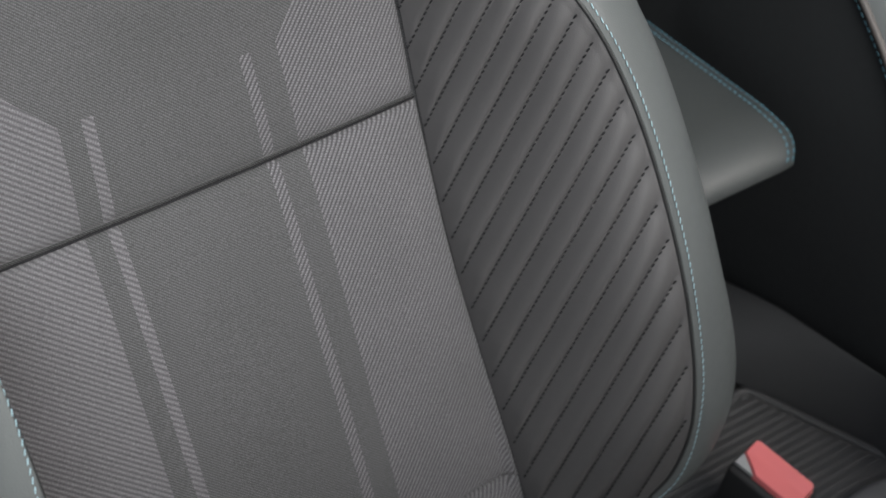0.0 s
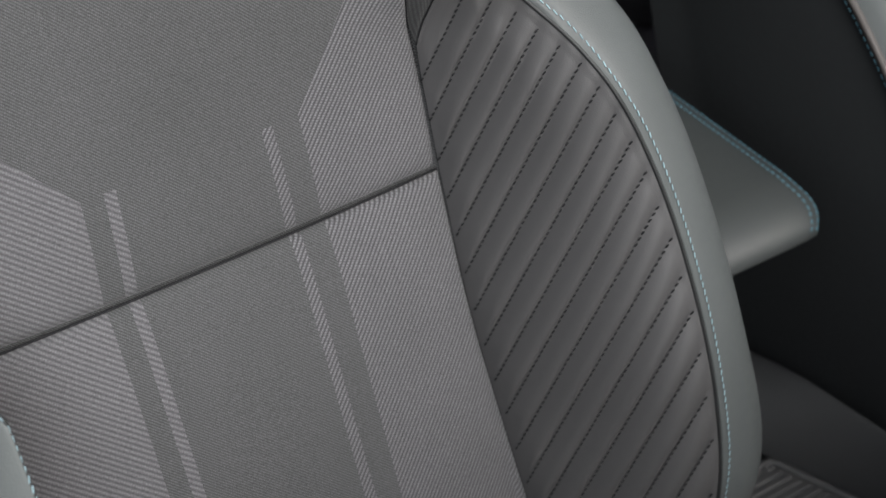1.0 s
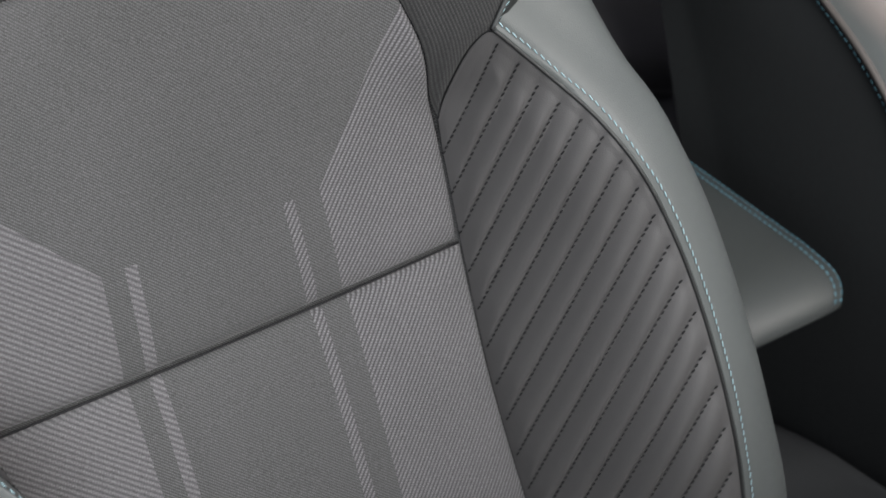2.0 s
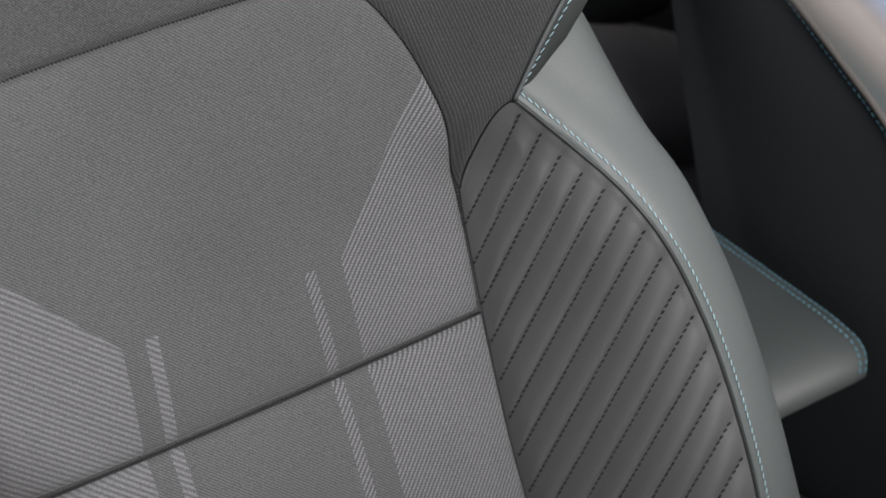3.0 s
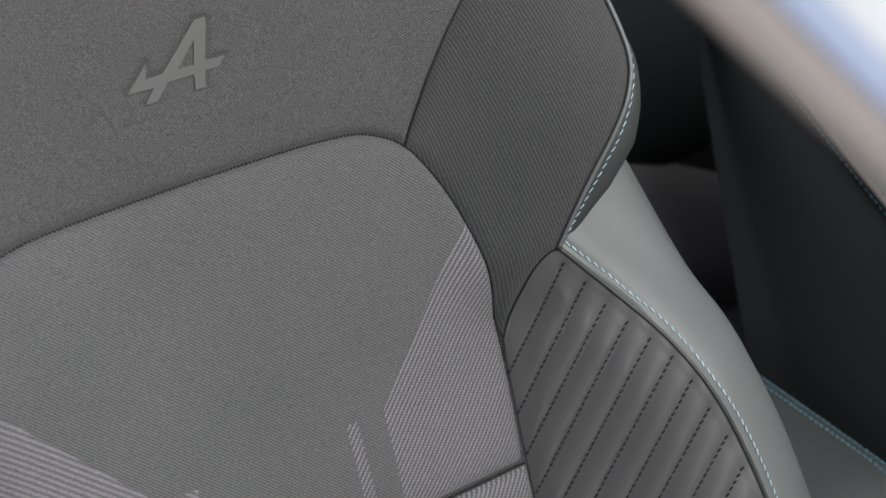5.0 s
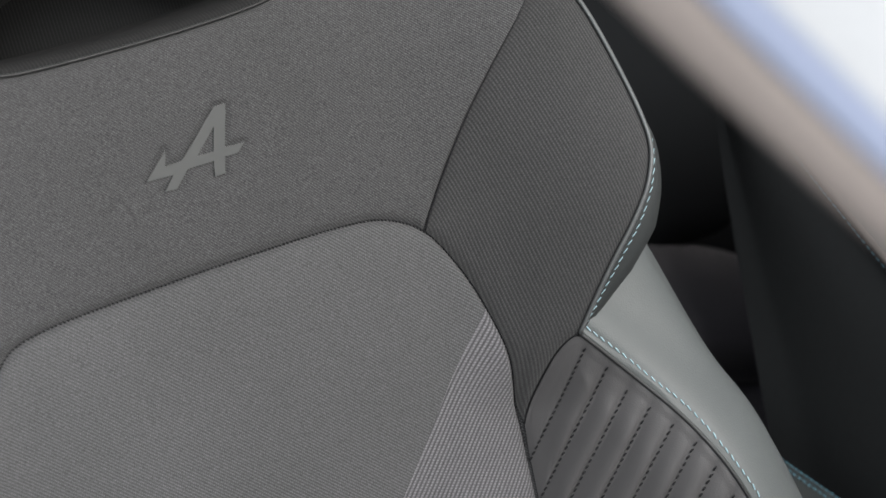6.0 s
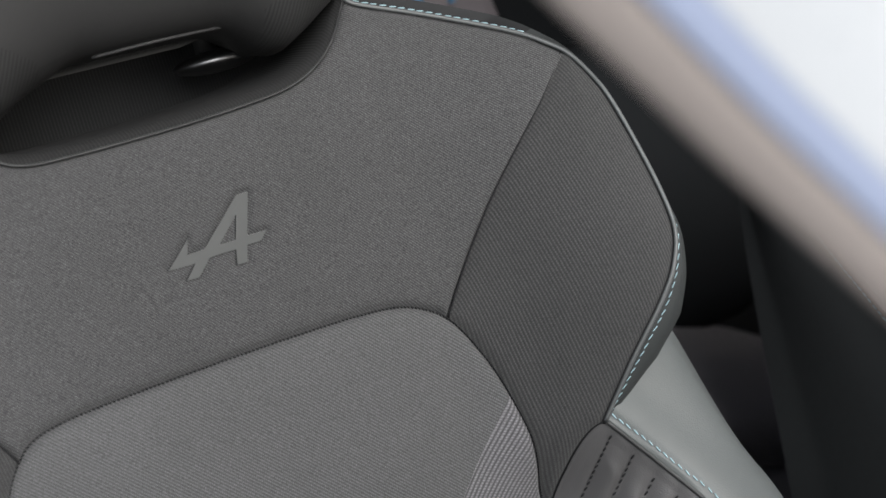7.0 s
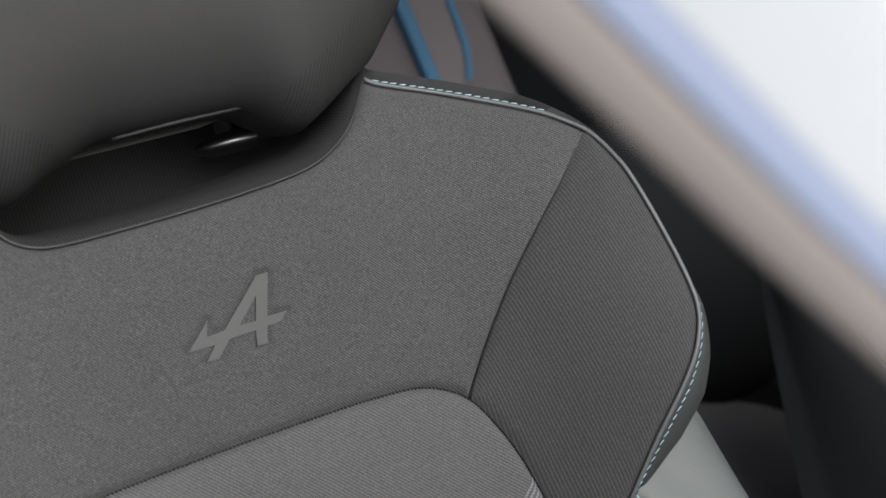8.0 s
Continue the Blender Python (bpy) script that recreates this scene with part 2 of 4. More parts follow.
def threads(name, lines, pitch, length, radius, mat, parent, label="", slant=0.0):
    """Single stitches, each a small rounded capsule, laid along polylines."""
    verts, faces = [], []
    rng = random.Random(len(lines) + 5)
    ring = [(-0.5, 0.35), (-0.3, 0.9), (0.3, 0.9), (0.5, 0.35)]
    for line in lines:
        p = np.array(line, float)
        s = np.r_[0, np.cumsum(np.linalg.norm(np.diff(p, axis=0), axis=1))]
        for d in np.arange(pitch * 0.3, s[-1] - length, pitch):
            d += rng.uniform(-0.05, 0.05) * pitch
            c = np.array([np.interp(d, s, p[:, k]) for k in range(3)])
            t = np.array([np.interp(d + length, s, p[:, k]) - np.interp(d - length, s, p[:, k]) for k in range(3)])
            t /= np.linalg.norm(t) + 1e-9
            u = np.cross(t, (0, -1, 0) if abs(t[1]) < 0.98 else (0, 0, 1))
            u /= np.linalg.norm(u) + 1e-9
            t = t + u * (slant + rng.uniform(-0.05, 0.05))
            t /= np.linalg.norm(t)
            v = np.cross(t, u)
            o = len(verts)
            for k, r in ring:
                for a in range(5):
                    w = a * 2 * math.pi / 5
                    verts.append(c + t * k * length + radius * r * (math.cos(w) * u + math.sin(w) * v))
            for i in range(3):
                for j in range(5):
                    faces.append((o + i * 5 + j, o + i * 5 + (j + 1) % 5, o + (i + 1) * 5 + (j + 1) % 5, o + (i + 1) * 5 + j))
            faces.append(tuple(o + j for j in range(5))[::-1])
            faces.append(tuple(o + 15 + j for j in range(5)))
    return mesh_ob(name, verts, faces, mat, parent, label, kind="stuff")


def box(name, size, at, mat, parent, bevel=0.004, segments=3, label="", turn=None):
    bm = bmesh.new()
    bmesh.ops.create_cube(bm, size=1)
    bmesh.ops.scale(bm, vec=size, verts=bm.verts)
    bmesh.ops.bevel(bm, geom=bm.edges[:], offset=bevel, segments=segments, affect="EDGES", profile=0.5)
    if turn:
        bmesh.ops.rotate(bm, cent=(0, 0, 0), matrix=Euler([radians(a) for a in turn]).to_matrix(), verts=bm.verts)
    bmesh.ops.translate(bm, vec=at, verts=bm.verts)
    return part(name, bm, mat, parent, label)


def edge_distance(q, loop):
    """Distance of points q from a closed polygon, in the seat's own plane."""
    best = np.full(len(q), 1e9)
    for a, b in zip(loop, np.roll(loop, -1, axis=0)):
        ab = b - a
        if ab @ ab < 1e-12:
            continue
        k = np.clip(((q - a) @ ab) / (ab @ ab), 0, 1)
        best = np.minimum(best, np.linalg.norm(q - a - k[:, None] * ab, axis=1))
    return best


# ---- the front seat: its face as a height over its own plane (x across, z up the back, -y outwards) ----
RISE_Z = np.linspace(-0.5, 0.5, 501)
RISE = np.convolve(np.interp(RISE_Z, [-0.36, -0.30, -0.24, -0.15, 0.05, 0.12, 0.17, 0.23, 0.30, 0.36, 0.4], [0.03, 0.06, 0.088, 0.10, 0.10, 0.072, 0.07, 0.065, 0.045, 0.02, 0]), np.hanning(31) / np.hanning(31).sum(), "same")


def face(x, z):
    x, z = np.asarray(x, float), np.asarray(z, float)
    low = np.interp(z, [-0.4, 0, 0.06, 0.14, 0.2, 0.3, 0.36, 0.42], [0.0, 0, -0.003, -0.014, -0.02, -0.02, -0.008, 0.02])
    rise = np.interp(z, RISE_Z, RISE)
    u = np.clip((np.abs(x) - 0.150) / 0.106, 0, 1.35)
    bolster = np.where(u < 1, np.sin(u * np.pi / 2), 1 - 0.5 * (u - 1) ** 2)
    v = np.clip((np.abs(x) - 0.105) / 0.125, 0, 1)
    wing = v * v * (3 - 2 * v)
    k = np.clip((z - 0.085) / 0.05, 0, 1)
    k = k * k * (3 - 2 * k)
    return low - 0.006 * np.clip(1 - (x / 0.15) ** 2, 0, 1) - rise * (bolster * (1 - k) + wing * k)


def door_side(v):
    """The bolster on the door's side stands steeper and higher than the inner one."""
    v = np.array(v, float)
    k = np.interp(v[..., 2], [0.02, 0.15], [0.0, 1.0])
    out = np.clip(-v[..., 0] - 0.150, 0, None)
    steep = -0.150 - 0.02 * np.minimum(out, 0.1) - np.maximum(out - 0.1, 0)
    v[..., 0] = np.where(v[..., 0] < -0.150, v[..., 0] * k + steep * (1 - k), v[..., 0])
    v[..., 1] -= 0.055 * np.clip(out / 0.1, 0, 1) * (1 - k)
    return v


def on_face(pts, lift=0.0):
    p = np.array(pts, float)
    return np.stack([p[:, 0], face(p[:, 0], p[:, 1]) - lift, p[:, 1]], 1)


def ruled(name, a, b, ns, nt, mat, parent, label="", seam=0.004, width=0.005, puff=0.003, extra=None, power=1.0, bow=0.0):
    """A sewn panel between the edges a and b: it sinks into its seams and is padded between them."""
    a, b = resample(a, ns), resample(b, ns)
    t = np.linspace(0, 1, nt)
    t = 0.5 - 0.5 * np.sign(1 - 2 * t) * np.abs(1 - 2 * t) ** power
    q = (a[:, None] * (1 - t)[None, :, None] + b[:, None] * t[None, :, None])
    if bow:
        # the two end seams curve inwards
        ends = np.linspace(-1, 1, ns)[:, None]
        shift = bow * np.sin(np.pi * t)[None] * np.abs(ends) ** 5
        q = q + np.stack([-0.798 * np.sign(ends) * shift, 0.603 * shift], -1)
    step = max(1, ns // 150)
    loop = np.concatenate([a[::step], a[-1:], q[-1, ::2], b[::-step], b[:1], q[0, ::-2]])
    q = q.reshape(-1, 2)
    d = edge_distance(q, loop)
    y = face(q[:, 0], q[:, 1]) + seam * np.exp(-((d / width) ** 1.3)) - puff * (1 - np.exp(-d / 0.02))
    if extra is not None:
        y = y + extra(q[:, 0], q[:, 1], d)
    return mesh_ob(name, door_side(np.stack([q[:, 0], y, q[:, 1]], 1)), grid_faces(ns, nt), mat, parent, label)


INSERT_EDGE = [(0.1508, 0.0020), (0.1514, 0.065), (0.1504, 0.092), (0.1464, 0.117), (0.1405, 0.146), (0.1332, 0.172), (0.123, 0.194), (0.116, 0.204),
               (0.108, 0.2103), (0.095, 0.2165), (0.081, 0.219), (0.05, 0.2203), (0.0, 0.2198)]
INSERT_LEFT = [(-0.150, -0.0024), (-0.150, 0.065), (-0.149, 0.092), (-0.145, 0.117), (-0.139, 0.146), (-0.132, 0.172), (-0.123, 0.194), (-0.1153, 0.2038),
               (-0.1085, 0.2102), (-0.098, 0.2138), (-0.083, 0.2161), (-0.054, 0.2178), (0.0, 0.2198)]
LOW_EDGE = [(0.157, -0.270), (0.1545, -0.22), (0.152, -0.16), (0.150, -0.10), (0.150, -0.05), (0.1508, 0.0010)]
LOW_LEFT = [(-p[0], p[1]) for p in LOW_EDGE[:-1]] + [(-0.150, -0.0034)]
NOTCH_EDGE = [(0.1522, 0.080), (0.158, 0.102), (0.163, 0.118), (0.169, 0.127), (0.175, 0.130)]
PIPING = [(0.175, 0.130), (0.185, 0.116), (0.195, 0.102), (0.204, 0.088), (0.212, 0.073), (0.218, 0.059), (0.2245, 0.041), (0.231, 0.020),
          (0.2365, -0.003), (0.241, -0.028), (0.2445, -0.055), (0.247, -0.082), (0.249, -0.112), (0.2495, -0.140), (0.250, -0.172), (0.250, -0.202),
          (0.247, -0.231), (0.243, -0.260), (0.237, -0.284), (0.224, -0.300)]
RIM = [(0.226, 0.175), (0.232, 0.165), (0.240, 0.140), (0.2480, 0.115), (0.2580, 0.087), (0.2715, 0.061), (0.280, 0.030), (0.288, -0.002),
       (0.2935, -0.034), (0.2985, -0.070), (0.3025, -0.108), (0.305, -0.149), (0.308, -0.186), (0.309, -0.216), (0.306, -0.246), (0.297, -0.269),
       (0.281, -0.294), (0.262, -0.308), (0.238, -0.315)]
WING_EDGE = [(0.1745, 0.1305), (0.182, 0.145), (0.194, 0.166), (0.209, 0.187), (0.219, 0.203), (0.2255, 0.220), (0.225, 0.238), (0.223, 0.260),
             (0.2195, 0.286), (0.2155, 0.306), (0.210, 0.3225)]
TOP_EDGE = [(0.210, 0.3225), (0.201, 0.331), (0.193, 0.338), (0.174, 0.349), (0.144, 0.364), (0.117, 0.375), (0.113, 0.379)]
DIP = [(0.113, 0.379), (0.1005, 0.3632), (0.0905, 0.3528), (0.079, 0.3460), (0.067, 0.3415), (0.050, 0.3391), (0.018, 0.3370), (-0.012, 0.3361)]
DIP_LEFT = [(-0.113, 0.379), (-0.107, 0.371), (-0.099, 0.359), (-0.091, 0.3475), (-0.0865, 0.3425), (-0.0775, 0.3377), (-0.066, 0.3359), (-0.040, 0.3357)]
SHOULDER_BOW = 0.0056
SHOULDER = [(0.116 + 0.0905 * k - 0.798 * SHOULDER_BOW * math.sin(math.pi * k), 0.204 + 0.1195 * k + 0.603 * SHOULDER_BOW * math.sin(math.pi * k))
            for k in np.linspace(0, 1, 9)]


def mirror(pts, side):
    return [(side * p[0], *p[1:]) for p in pts]


def quilt_row(x, z):
    """Which row of the quilting a place on the bolster lies in: whole numbers are the stitched lines."""
    u = np.abs(x) - 0.152
    return 3.266 + 33.465 * u - 37.351 * face(x, z) - 40.945 * z + 21.605 * u * z - 11.881 * z * z


def inner_edge(z):
    return np.interp(z, [-0.315, -0.27, -0.22, -0.16, -0.10], [0.160, 0.1575, 0.155, 0.1525, 0.1504])


def quilting(x, z, d):
    groove = 0.0042 * np.exp(-((np.clip(np.abs(x) - inner_edge(z), 0, None) / 0.0022) ** 1.3)) * np.clip((0.10 - z) / 0.03, 0, 1)
    phase = quilt_row(x, z)
    inner = np.clip(d / np.interp(z, [0.03, 0.09], [0.007, 0.016]), 0, 1)
    outer = np.clip((d - 0.0015) / 0.034, 0, 1)
    side = np.clip((d / (0.7 * np.clip(np.abs(x) - inner_edge(z), 1e-4, None)) - 0.45) / 0.7, 0, 1)
    side = side * side * (3 - 2 * side)
    fade = inner * inner * (3 - 2 * inner) * side + outer ** 0.55 * (1 - side)
    return -0.0062 * np.abs(np.sin(np.pi * phase)) ** 0.85 * fade + 0.0022 * np.clip(d / 0.006, 0, 1) + groove


def quilt_lines(side):
    edge, notch = np.array(PIPING), np.array(NOTCH_EDGE)
    lines = []
    heights = np.linspace(-0.33, 0.15, 400)
    for k in range(0, 22):
        keep = []
        for x in np.linspace(0.151, 0.256, 160):
            z = float(np.interp(k, quilt_row(np.full(400, x), heights)[::-1], heights[::-1]))
            first = inner_edge(z) + 0.0004 if z < 0.08 else np.interp(z, notch[:, 1], notch[:, 0]) + 0.0015
            if -0.305 < z < 0.127 and first < x < np.interp(-z, -edge[:, 1], edge[:, 0]) - 0.0022:
                keep.append((x, z))
        if len(keep) > 4:
            p = np.array(keep)
            lines.append(np.stack([side * p[:, 0], face(p[:, 0], p[:, 1]) + 0.0002, p[:, 1]], 1))
    return lines


BADGE = [(0.0194, 0.2971), (0.0258, 0.2971), (0.0195, 0.2764), (0.0300, 0.2762), (0.0252, 0.2718), (0.0182, 0.2718), (0.0161, 0.2638), (0.0107, 0.2637),
         (0.0120, 0.2713), (-0.0018, 0.2711), (-0.0097, 0.2632), (-0.0160, 0.2634), (-0.0097, 0.2703), (-0.0236, 0.2705), (-0.0102, 0.2830),
         (-0.0124, 0.2753), (-0.0034, 0.2759)]
BADGE_HOLE = [(0.0167, 0.2876), (0.0045, 0.2760), (0.0133, 0.2759)]


def emblem_hollow(x, z, d):
    """How far the padding is pressed in under and round the badge."""
    near = (np.abs(x) < 0.045) & (np.abs(z - 0.28) < 0.03)
    q = np.stack([x[near], z[near]], 1)
    inside = np.zeros(len(q), bool)
    loop = np.array(BADGE)
    for a, b in zip(loop, np.roll(loop, -1, axis=0)):
        if abs(a[1] - b[1]) > 1e-9:
            inside ^= ((a[1] > q[:, 1]) != (b[1] > q[:, 1])) & (q[:, 0] < (b[0] - a[0]) * (q[:, 1] - a[1]) / (b[1] - a[1]) + a[0])
    away = np.where(inside, 0.0, edge_distance(q, loop))
    out = np.zeros(len(x))
    out[near] = 0.0022 * np.exp(-((away / 0.0021) ** 2))
    return out


def outline_normals(p):
    t = np.gradient(p, axis=0)
    n = np.stack([t[:, 1], -t[:, 0]], 1)
    return n / (np.linalg.norm(n, axis=1)[:, None] + 1e-9)


def rolled_edge(x, z, d):
    """The upper insert rolls down into the cross seam."""
    up = np.clip(z - 0.016 * x, 0, None)
    return 0.0010 * np.exp(-((up / 0.0030) ** 1.4)) + 0.0030 * np.exp(-up / 0.022)


def build_front_seat(at):
    seat = new("front_seat")
    seat.matrix_world = at
    tagged(seat, "dark grey cloth and leather sports seat with blue stitching", "car seat")
    # centre insert
    right, left = INSERT_EDGE, INSERT_LEFT
    us, zs = np.linspace(-1, 1, 80), np.linspace(-0.40, 0.372, 90)
    half = np.interp(zs, [-0.4, -0.3, -0.25, -0.06, 0.04, 0.09, 0.12, 0.13, 0.2, 0.3, 0.34, 0.372], [0.18, 0.20, 0.225, 0.225, 0.205, 0.185, 0.166, 0.166, 0.206, 0.204, 0.165, 0.10])
    cut = np.where(np.abs(us[None] * half[:, None]) < 0.11, np.maximum(0, zs[:, None] - 0.33), 0)
    under = np.stack([us[None] * half[:, None], face(us[None] * half[:, None], zs[:, None] - cut) + 0.007, zs[:, None] - cut + 0 * us[None]], -1)
    mesh_ob("foam_core", door_side(under).reshape(-1, 3), grid_faces(90, 80), M_YOKE, seat, "dark backing")
    ruled("upper_insert", left, right, 130, 120, M_INSERT, seat, "charcoal woven cloth with pale twill pattern", seam=0.0042, width=0.0017, puff=0.004, extra=rolled_edge)
    ruled("lower_insert", LOW_LEFT, LOW_EDGE, 110, 120, M_INSERT, seat,
          "charcoal woven cloth with pale twill stripes", seam=0.0042, width=0.0015, puff=0.004)
    cross = resample([(-0.150, -0.0029), (0.0, -0.0002), (0.150, 0.0016)], 60)
    # continuous dark tube laid in the groove to darken its line
    tube("cross_seam", on_face(cross, -0.0012), 0.0007, M_THREAD_DARK, seat, "black thread")
    ruled("lumbar_panel", [(-0.161, -0.40), (-0.157, -0.271)], [(0.161, -0.40), (0.157, -0.271)], 50, 90, M_INSERT, seat, seam=0.005, width=0.004, puff=0.004)
    # yoke below the headrest
    low = INSERT_LEFT[7:] + INSERT_EDGE[7:-1][::-1]
    high = mirror(TOP_EDGE, -1) + DIP_LEFT[1:] + (TOP_EDGE + DIP[1:])[::-1]
    ruled("yoke", low, high, 460, 150, M_YOKE, seat, "plain charcoal twill", seam=0.0045, width=0.0022, puff=0.004, extra=emblem_hollow, bow=SHOULDER_BOW)
    tube("dip_seam", on_face(resample(DIP_LEFT + DIP[::-1], 160), -0.0006), 0.0008, M_PIPING, seat, "dark leather seam")
    top_run = resample(INSERT_LEFT[1:] + INSERT_EDGE[1:-1][::-1], 200)
    threads("insert_seam", [on_face(top_run, -0.0030)], 0.0021, 0.0015, 0.0006, M_THREAD_DARK, seat, "black thread", slant=0.5)
    for side in (-1, 1):
        inner = [(0.1522, 0.081)] + INSERT_EDGE[2:7] + corner((0.116, 0.204)) + SHOULDER[1:-1] + corner(SHOULDER[-1]) + [(0.210, 0.3225)]
        outer = NOTCH_EDGE + WING_EDGE
        a, b = mirror(inner, side), mirror(outer, side)
        if side < 0:
            a, b = b, a
        ruled("shoulder_wing", a, b, 110, 60, M_WING, seat, "darker ribbed twill", seam=0.0022, width=0.0022, puff=0.005)
        seam_line = resample(SHOULDER, 60)
        # dark tube added in the groove, for the shade of the crease
        tube("shoulder_seam", door_side(on_face(np.stack([side * seam_line[:, 0], seam_line[:, 1]], 1), -0.0010)), 0.0005, M_THREAD_DARK, seat, "dark tube for the seam groove's shade")
        low_seam = resample(NOTCH_EDGE, 40)
        # likewise a dark tube for the crease's shade
        tube("notch_seam", door_side(on_face(np.stack([side * low_seam[:, 0], low_seam[:, 1]], 1), -0.0014)), 0.0005, M_THREAD_DARK, seat, "dark tube for the seam groove's shade")
        # quilted inner bolster
        a = [(0.1522, 0.081), (0.1515, 0.0), (0.1508, -0.05), (0.1505, -0.10), (0.1525, -0.16), (0.155, -0.22), (0.1575, -0.27), (0.160, -0.315)]
        b = NOTCH_EDGE + PIPING[1:]
        a, b = mirror(a, side), mirror(b, side)
        if side > 0:
            a, b = b, a
        ruled("quilted_bolster", a, b, 330, 90, M_QUILT, seat, "dark leather with diagonal quilting", seam=0.0002, width=0.004, puff=0.001, extra=quilting)
        threads("quilt_stitching", [door_side(q) for q in quilt_lines(side)], 0.0043, 0.0029, 0.00066, M_THREAD_DARK, seat, "black thread", slant=0.25)
        pipe = resample(mirror(PIPING, side), 160)
        # dark piping, made wide enough to include the shade beside it
        tube("bolster_piping", door_side(on_face(pipe, -0.0004)), 0.0013, M_PIPING, seat, "dark leather piping, widened for its groove's shade")
        # outer leather of the bolster
        n = 120
        pp, rr = resample(PIPING, n), resample(RIM, n)
        yp = face(pp[:, 0], pp[:, 1]) - 0.0012
        seam_at = np.interp(np.arange(n), [0, 8, 24, 60, 119], [0.0034, 0.0042, 0.0049, 0.0049, 0.0062])
        rows = []
        for i in range(n):
            p0 = np.array([pp[i, 0] + 0.0003, yp[i], pp[i, 1]])
            r0 = np.array([rr[i, 0], -0.05 + 0.035 * max(0.0, (i / (n - 1) - 0.72) / 0.28) ** 1.5, rr[i, 1]])
            c0 = r0 - np.array([0.5, 0.85, 0]) * 0.42 * np.linalg.norm(r0 - p0)
            c0[1] = min(c0[1], yp[i] - 0.001)
            sec = [(1 - t) ** 2 * p0 + 2 * t * (1 - t) * c0 + t * t * r0 for t in np.linspace(0, 1, 34) ** 1.6]
            sec = [s + np.array([0, 0.0008 * math.exp(-((np.linalg.norm(s - p0) - seam_at[i]) / 0.0016) ** 2), 0]) for s in sec]
            sec = [s + np.array([0, 0.010 * max(0.0, 1 - i / 44) ** 1.2 * (0.5 - 0.5 * math.cos(math.pi * min(1.0, max(0.0, np.linalg.norm(s - p0) - 0.004) / 0.030))), 0]) for s in sec]
            sec[0] = sec[0] + np.array([0, 0.0011, 0])
            sec += [r0 + np.array([0.004, 0.012, 0]), r0 + np.array([0.006, 0.026, 0]), r0 + np.array([0.005, 0.045, 0]), r0 + np.array([0.003, 0.05, 0])]
            rows.append(sec)
        v = np.array(rows)
        for _ in range(40):
            v[1:-1, 3:, 1] = 0.25 * v[:-2, 3:, 1] + 0.5 * v[1:-1, 3:, 1] + 0.25 * v[2:, 3:, 1]
        v[..., 0] *= side
        v = door_side(v)
        mesh_ob("bolster_leather", v.reshape(-1, 3), grid_faces(n, 38, flip=side < 0), M_LEATHER, seat, "smooth grey leather")
        line = []
        for sec, dist in zip(v, seam_at):
            run_len = np.r_[0, np.cumsum(np.linalg.norm(np.diff(sec, axis=0), axis=1))]
            line.append([np.interp(dist + 0.0014, run_len, sec[:, k]) for k in range(3)])
        line = np.array(line) + np.array([0, -0.0007, 0])
        threads("bolster_stitching", [line], 0.0050, 0.0038, 0.00048, M_THREAD_LIT, seat, "blue thread in its lit tone", slant=0.22)
        threads("rim_stitching", [v[52:104, 32] + np.array([0, -0.0004, 0])], 0.0044, 0.0032, 0.0004, M_THREAD_DARK, seat, "dark thread")
        # side panel
        sv = np.stack([v[:, 37] + np.array([-side * 0.001, dy, 0]) for dy in (0.0, 0.03, 0.07, 0.11)], 1)
        mesh_ob("side_panel", sv.reshape(-1, 3), grid_faces(n, 4, flip=side < 0), M_SIDE, seat, "black upholstered side")
        tube("side_piping", v[:, 37], 0.0022, M_PIPING_LIGHT, seat, "grey leather piping")
        # strip round the wing and the top
        run = resample(WING_EDGE + TOP_EDGE[1:], 150)
        nn = outline_normals(run)
        yy = face(run[:, 0], run[:, 1])
        strip = []
        arc = np.linspace(0, 1, 150)
        flare = np.interp(arc, [0, 0.05, 0.12, 0.20, 0.30, 0.36, 0.5, 0.62, 0.75, 1], [0.12, 0.62, 1.12, 1.20, 0.54, 0.28, 0.24, 0.34, 0.55, 0.55])
        lean = np.interp(arc, [0, 0.3, 0.45, 0.65, 0.75, 1], [0.35, 0.6, 1.2, 1.6, 7.0, 7.0])
        for o, dy in ((0.0, 0.001), (0.003, 0.0008), (0.0065, 0.0014), (0.0125, 0.0040), (0.0165, 0.011), (0.0175, 0.026), (0.006, 0.10)):
            oo = o * (flare if o else 1)
            strip.append(np.stack([run[:, 0] + nn[:, 0] * oo, yy + dy * (lean if o < 0.014 else 1), run[:, 1] + nn[:, 1] * oo], 1))
        st = np.stack(strip, 1)
        st[..., 0] *= side
        st = door_side(st)
        mesh_ob("wing_border", st[:105].reshape(-1, 3), grid_faces(105, 7, flip=side < 0), M_BORDER, seat, "dark grey leather border")
        # top length of the border, its shade put into the colour
        mesh_ob("top_border", st[104:].reshape(-1, 3), grid_faces(46, 7, flip=side < 0), M_BORDER_SHADED, seat, "leather border along the top in a shaded tone")
        tube("wing_piping", door_side(on_face(np.stack([side * run[:, 0], run[:, 1]], 1), 0.0004)), 0.0012, M_PIPING_LIGHT, seat, "grey leather piping")
        threads("wing_stitching", [st[2:54, 1] * 0.92 + st[2:54, 2] * 0.08 + np.array([0, -0.0006, 0])], 0.0050, 0.0038, 0.00038, M_THREAD_LIT, seat, "blue thread in its lit tone", slant=0.22)
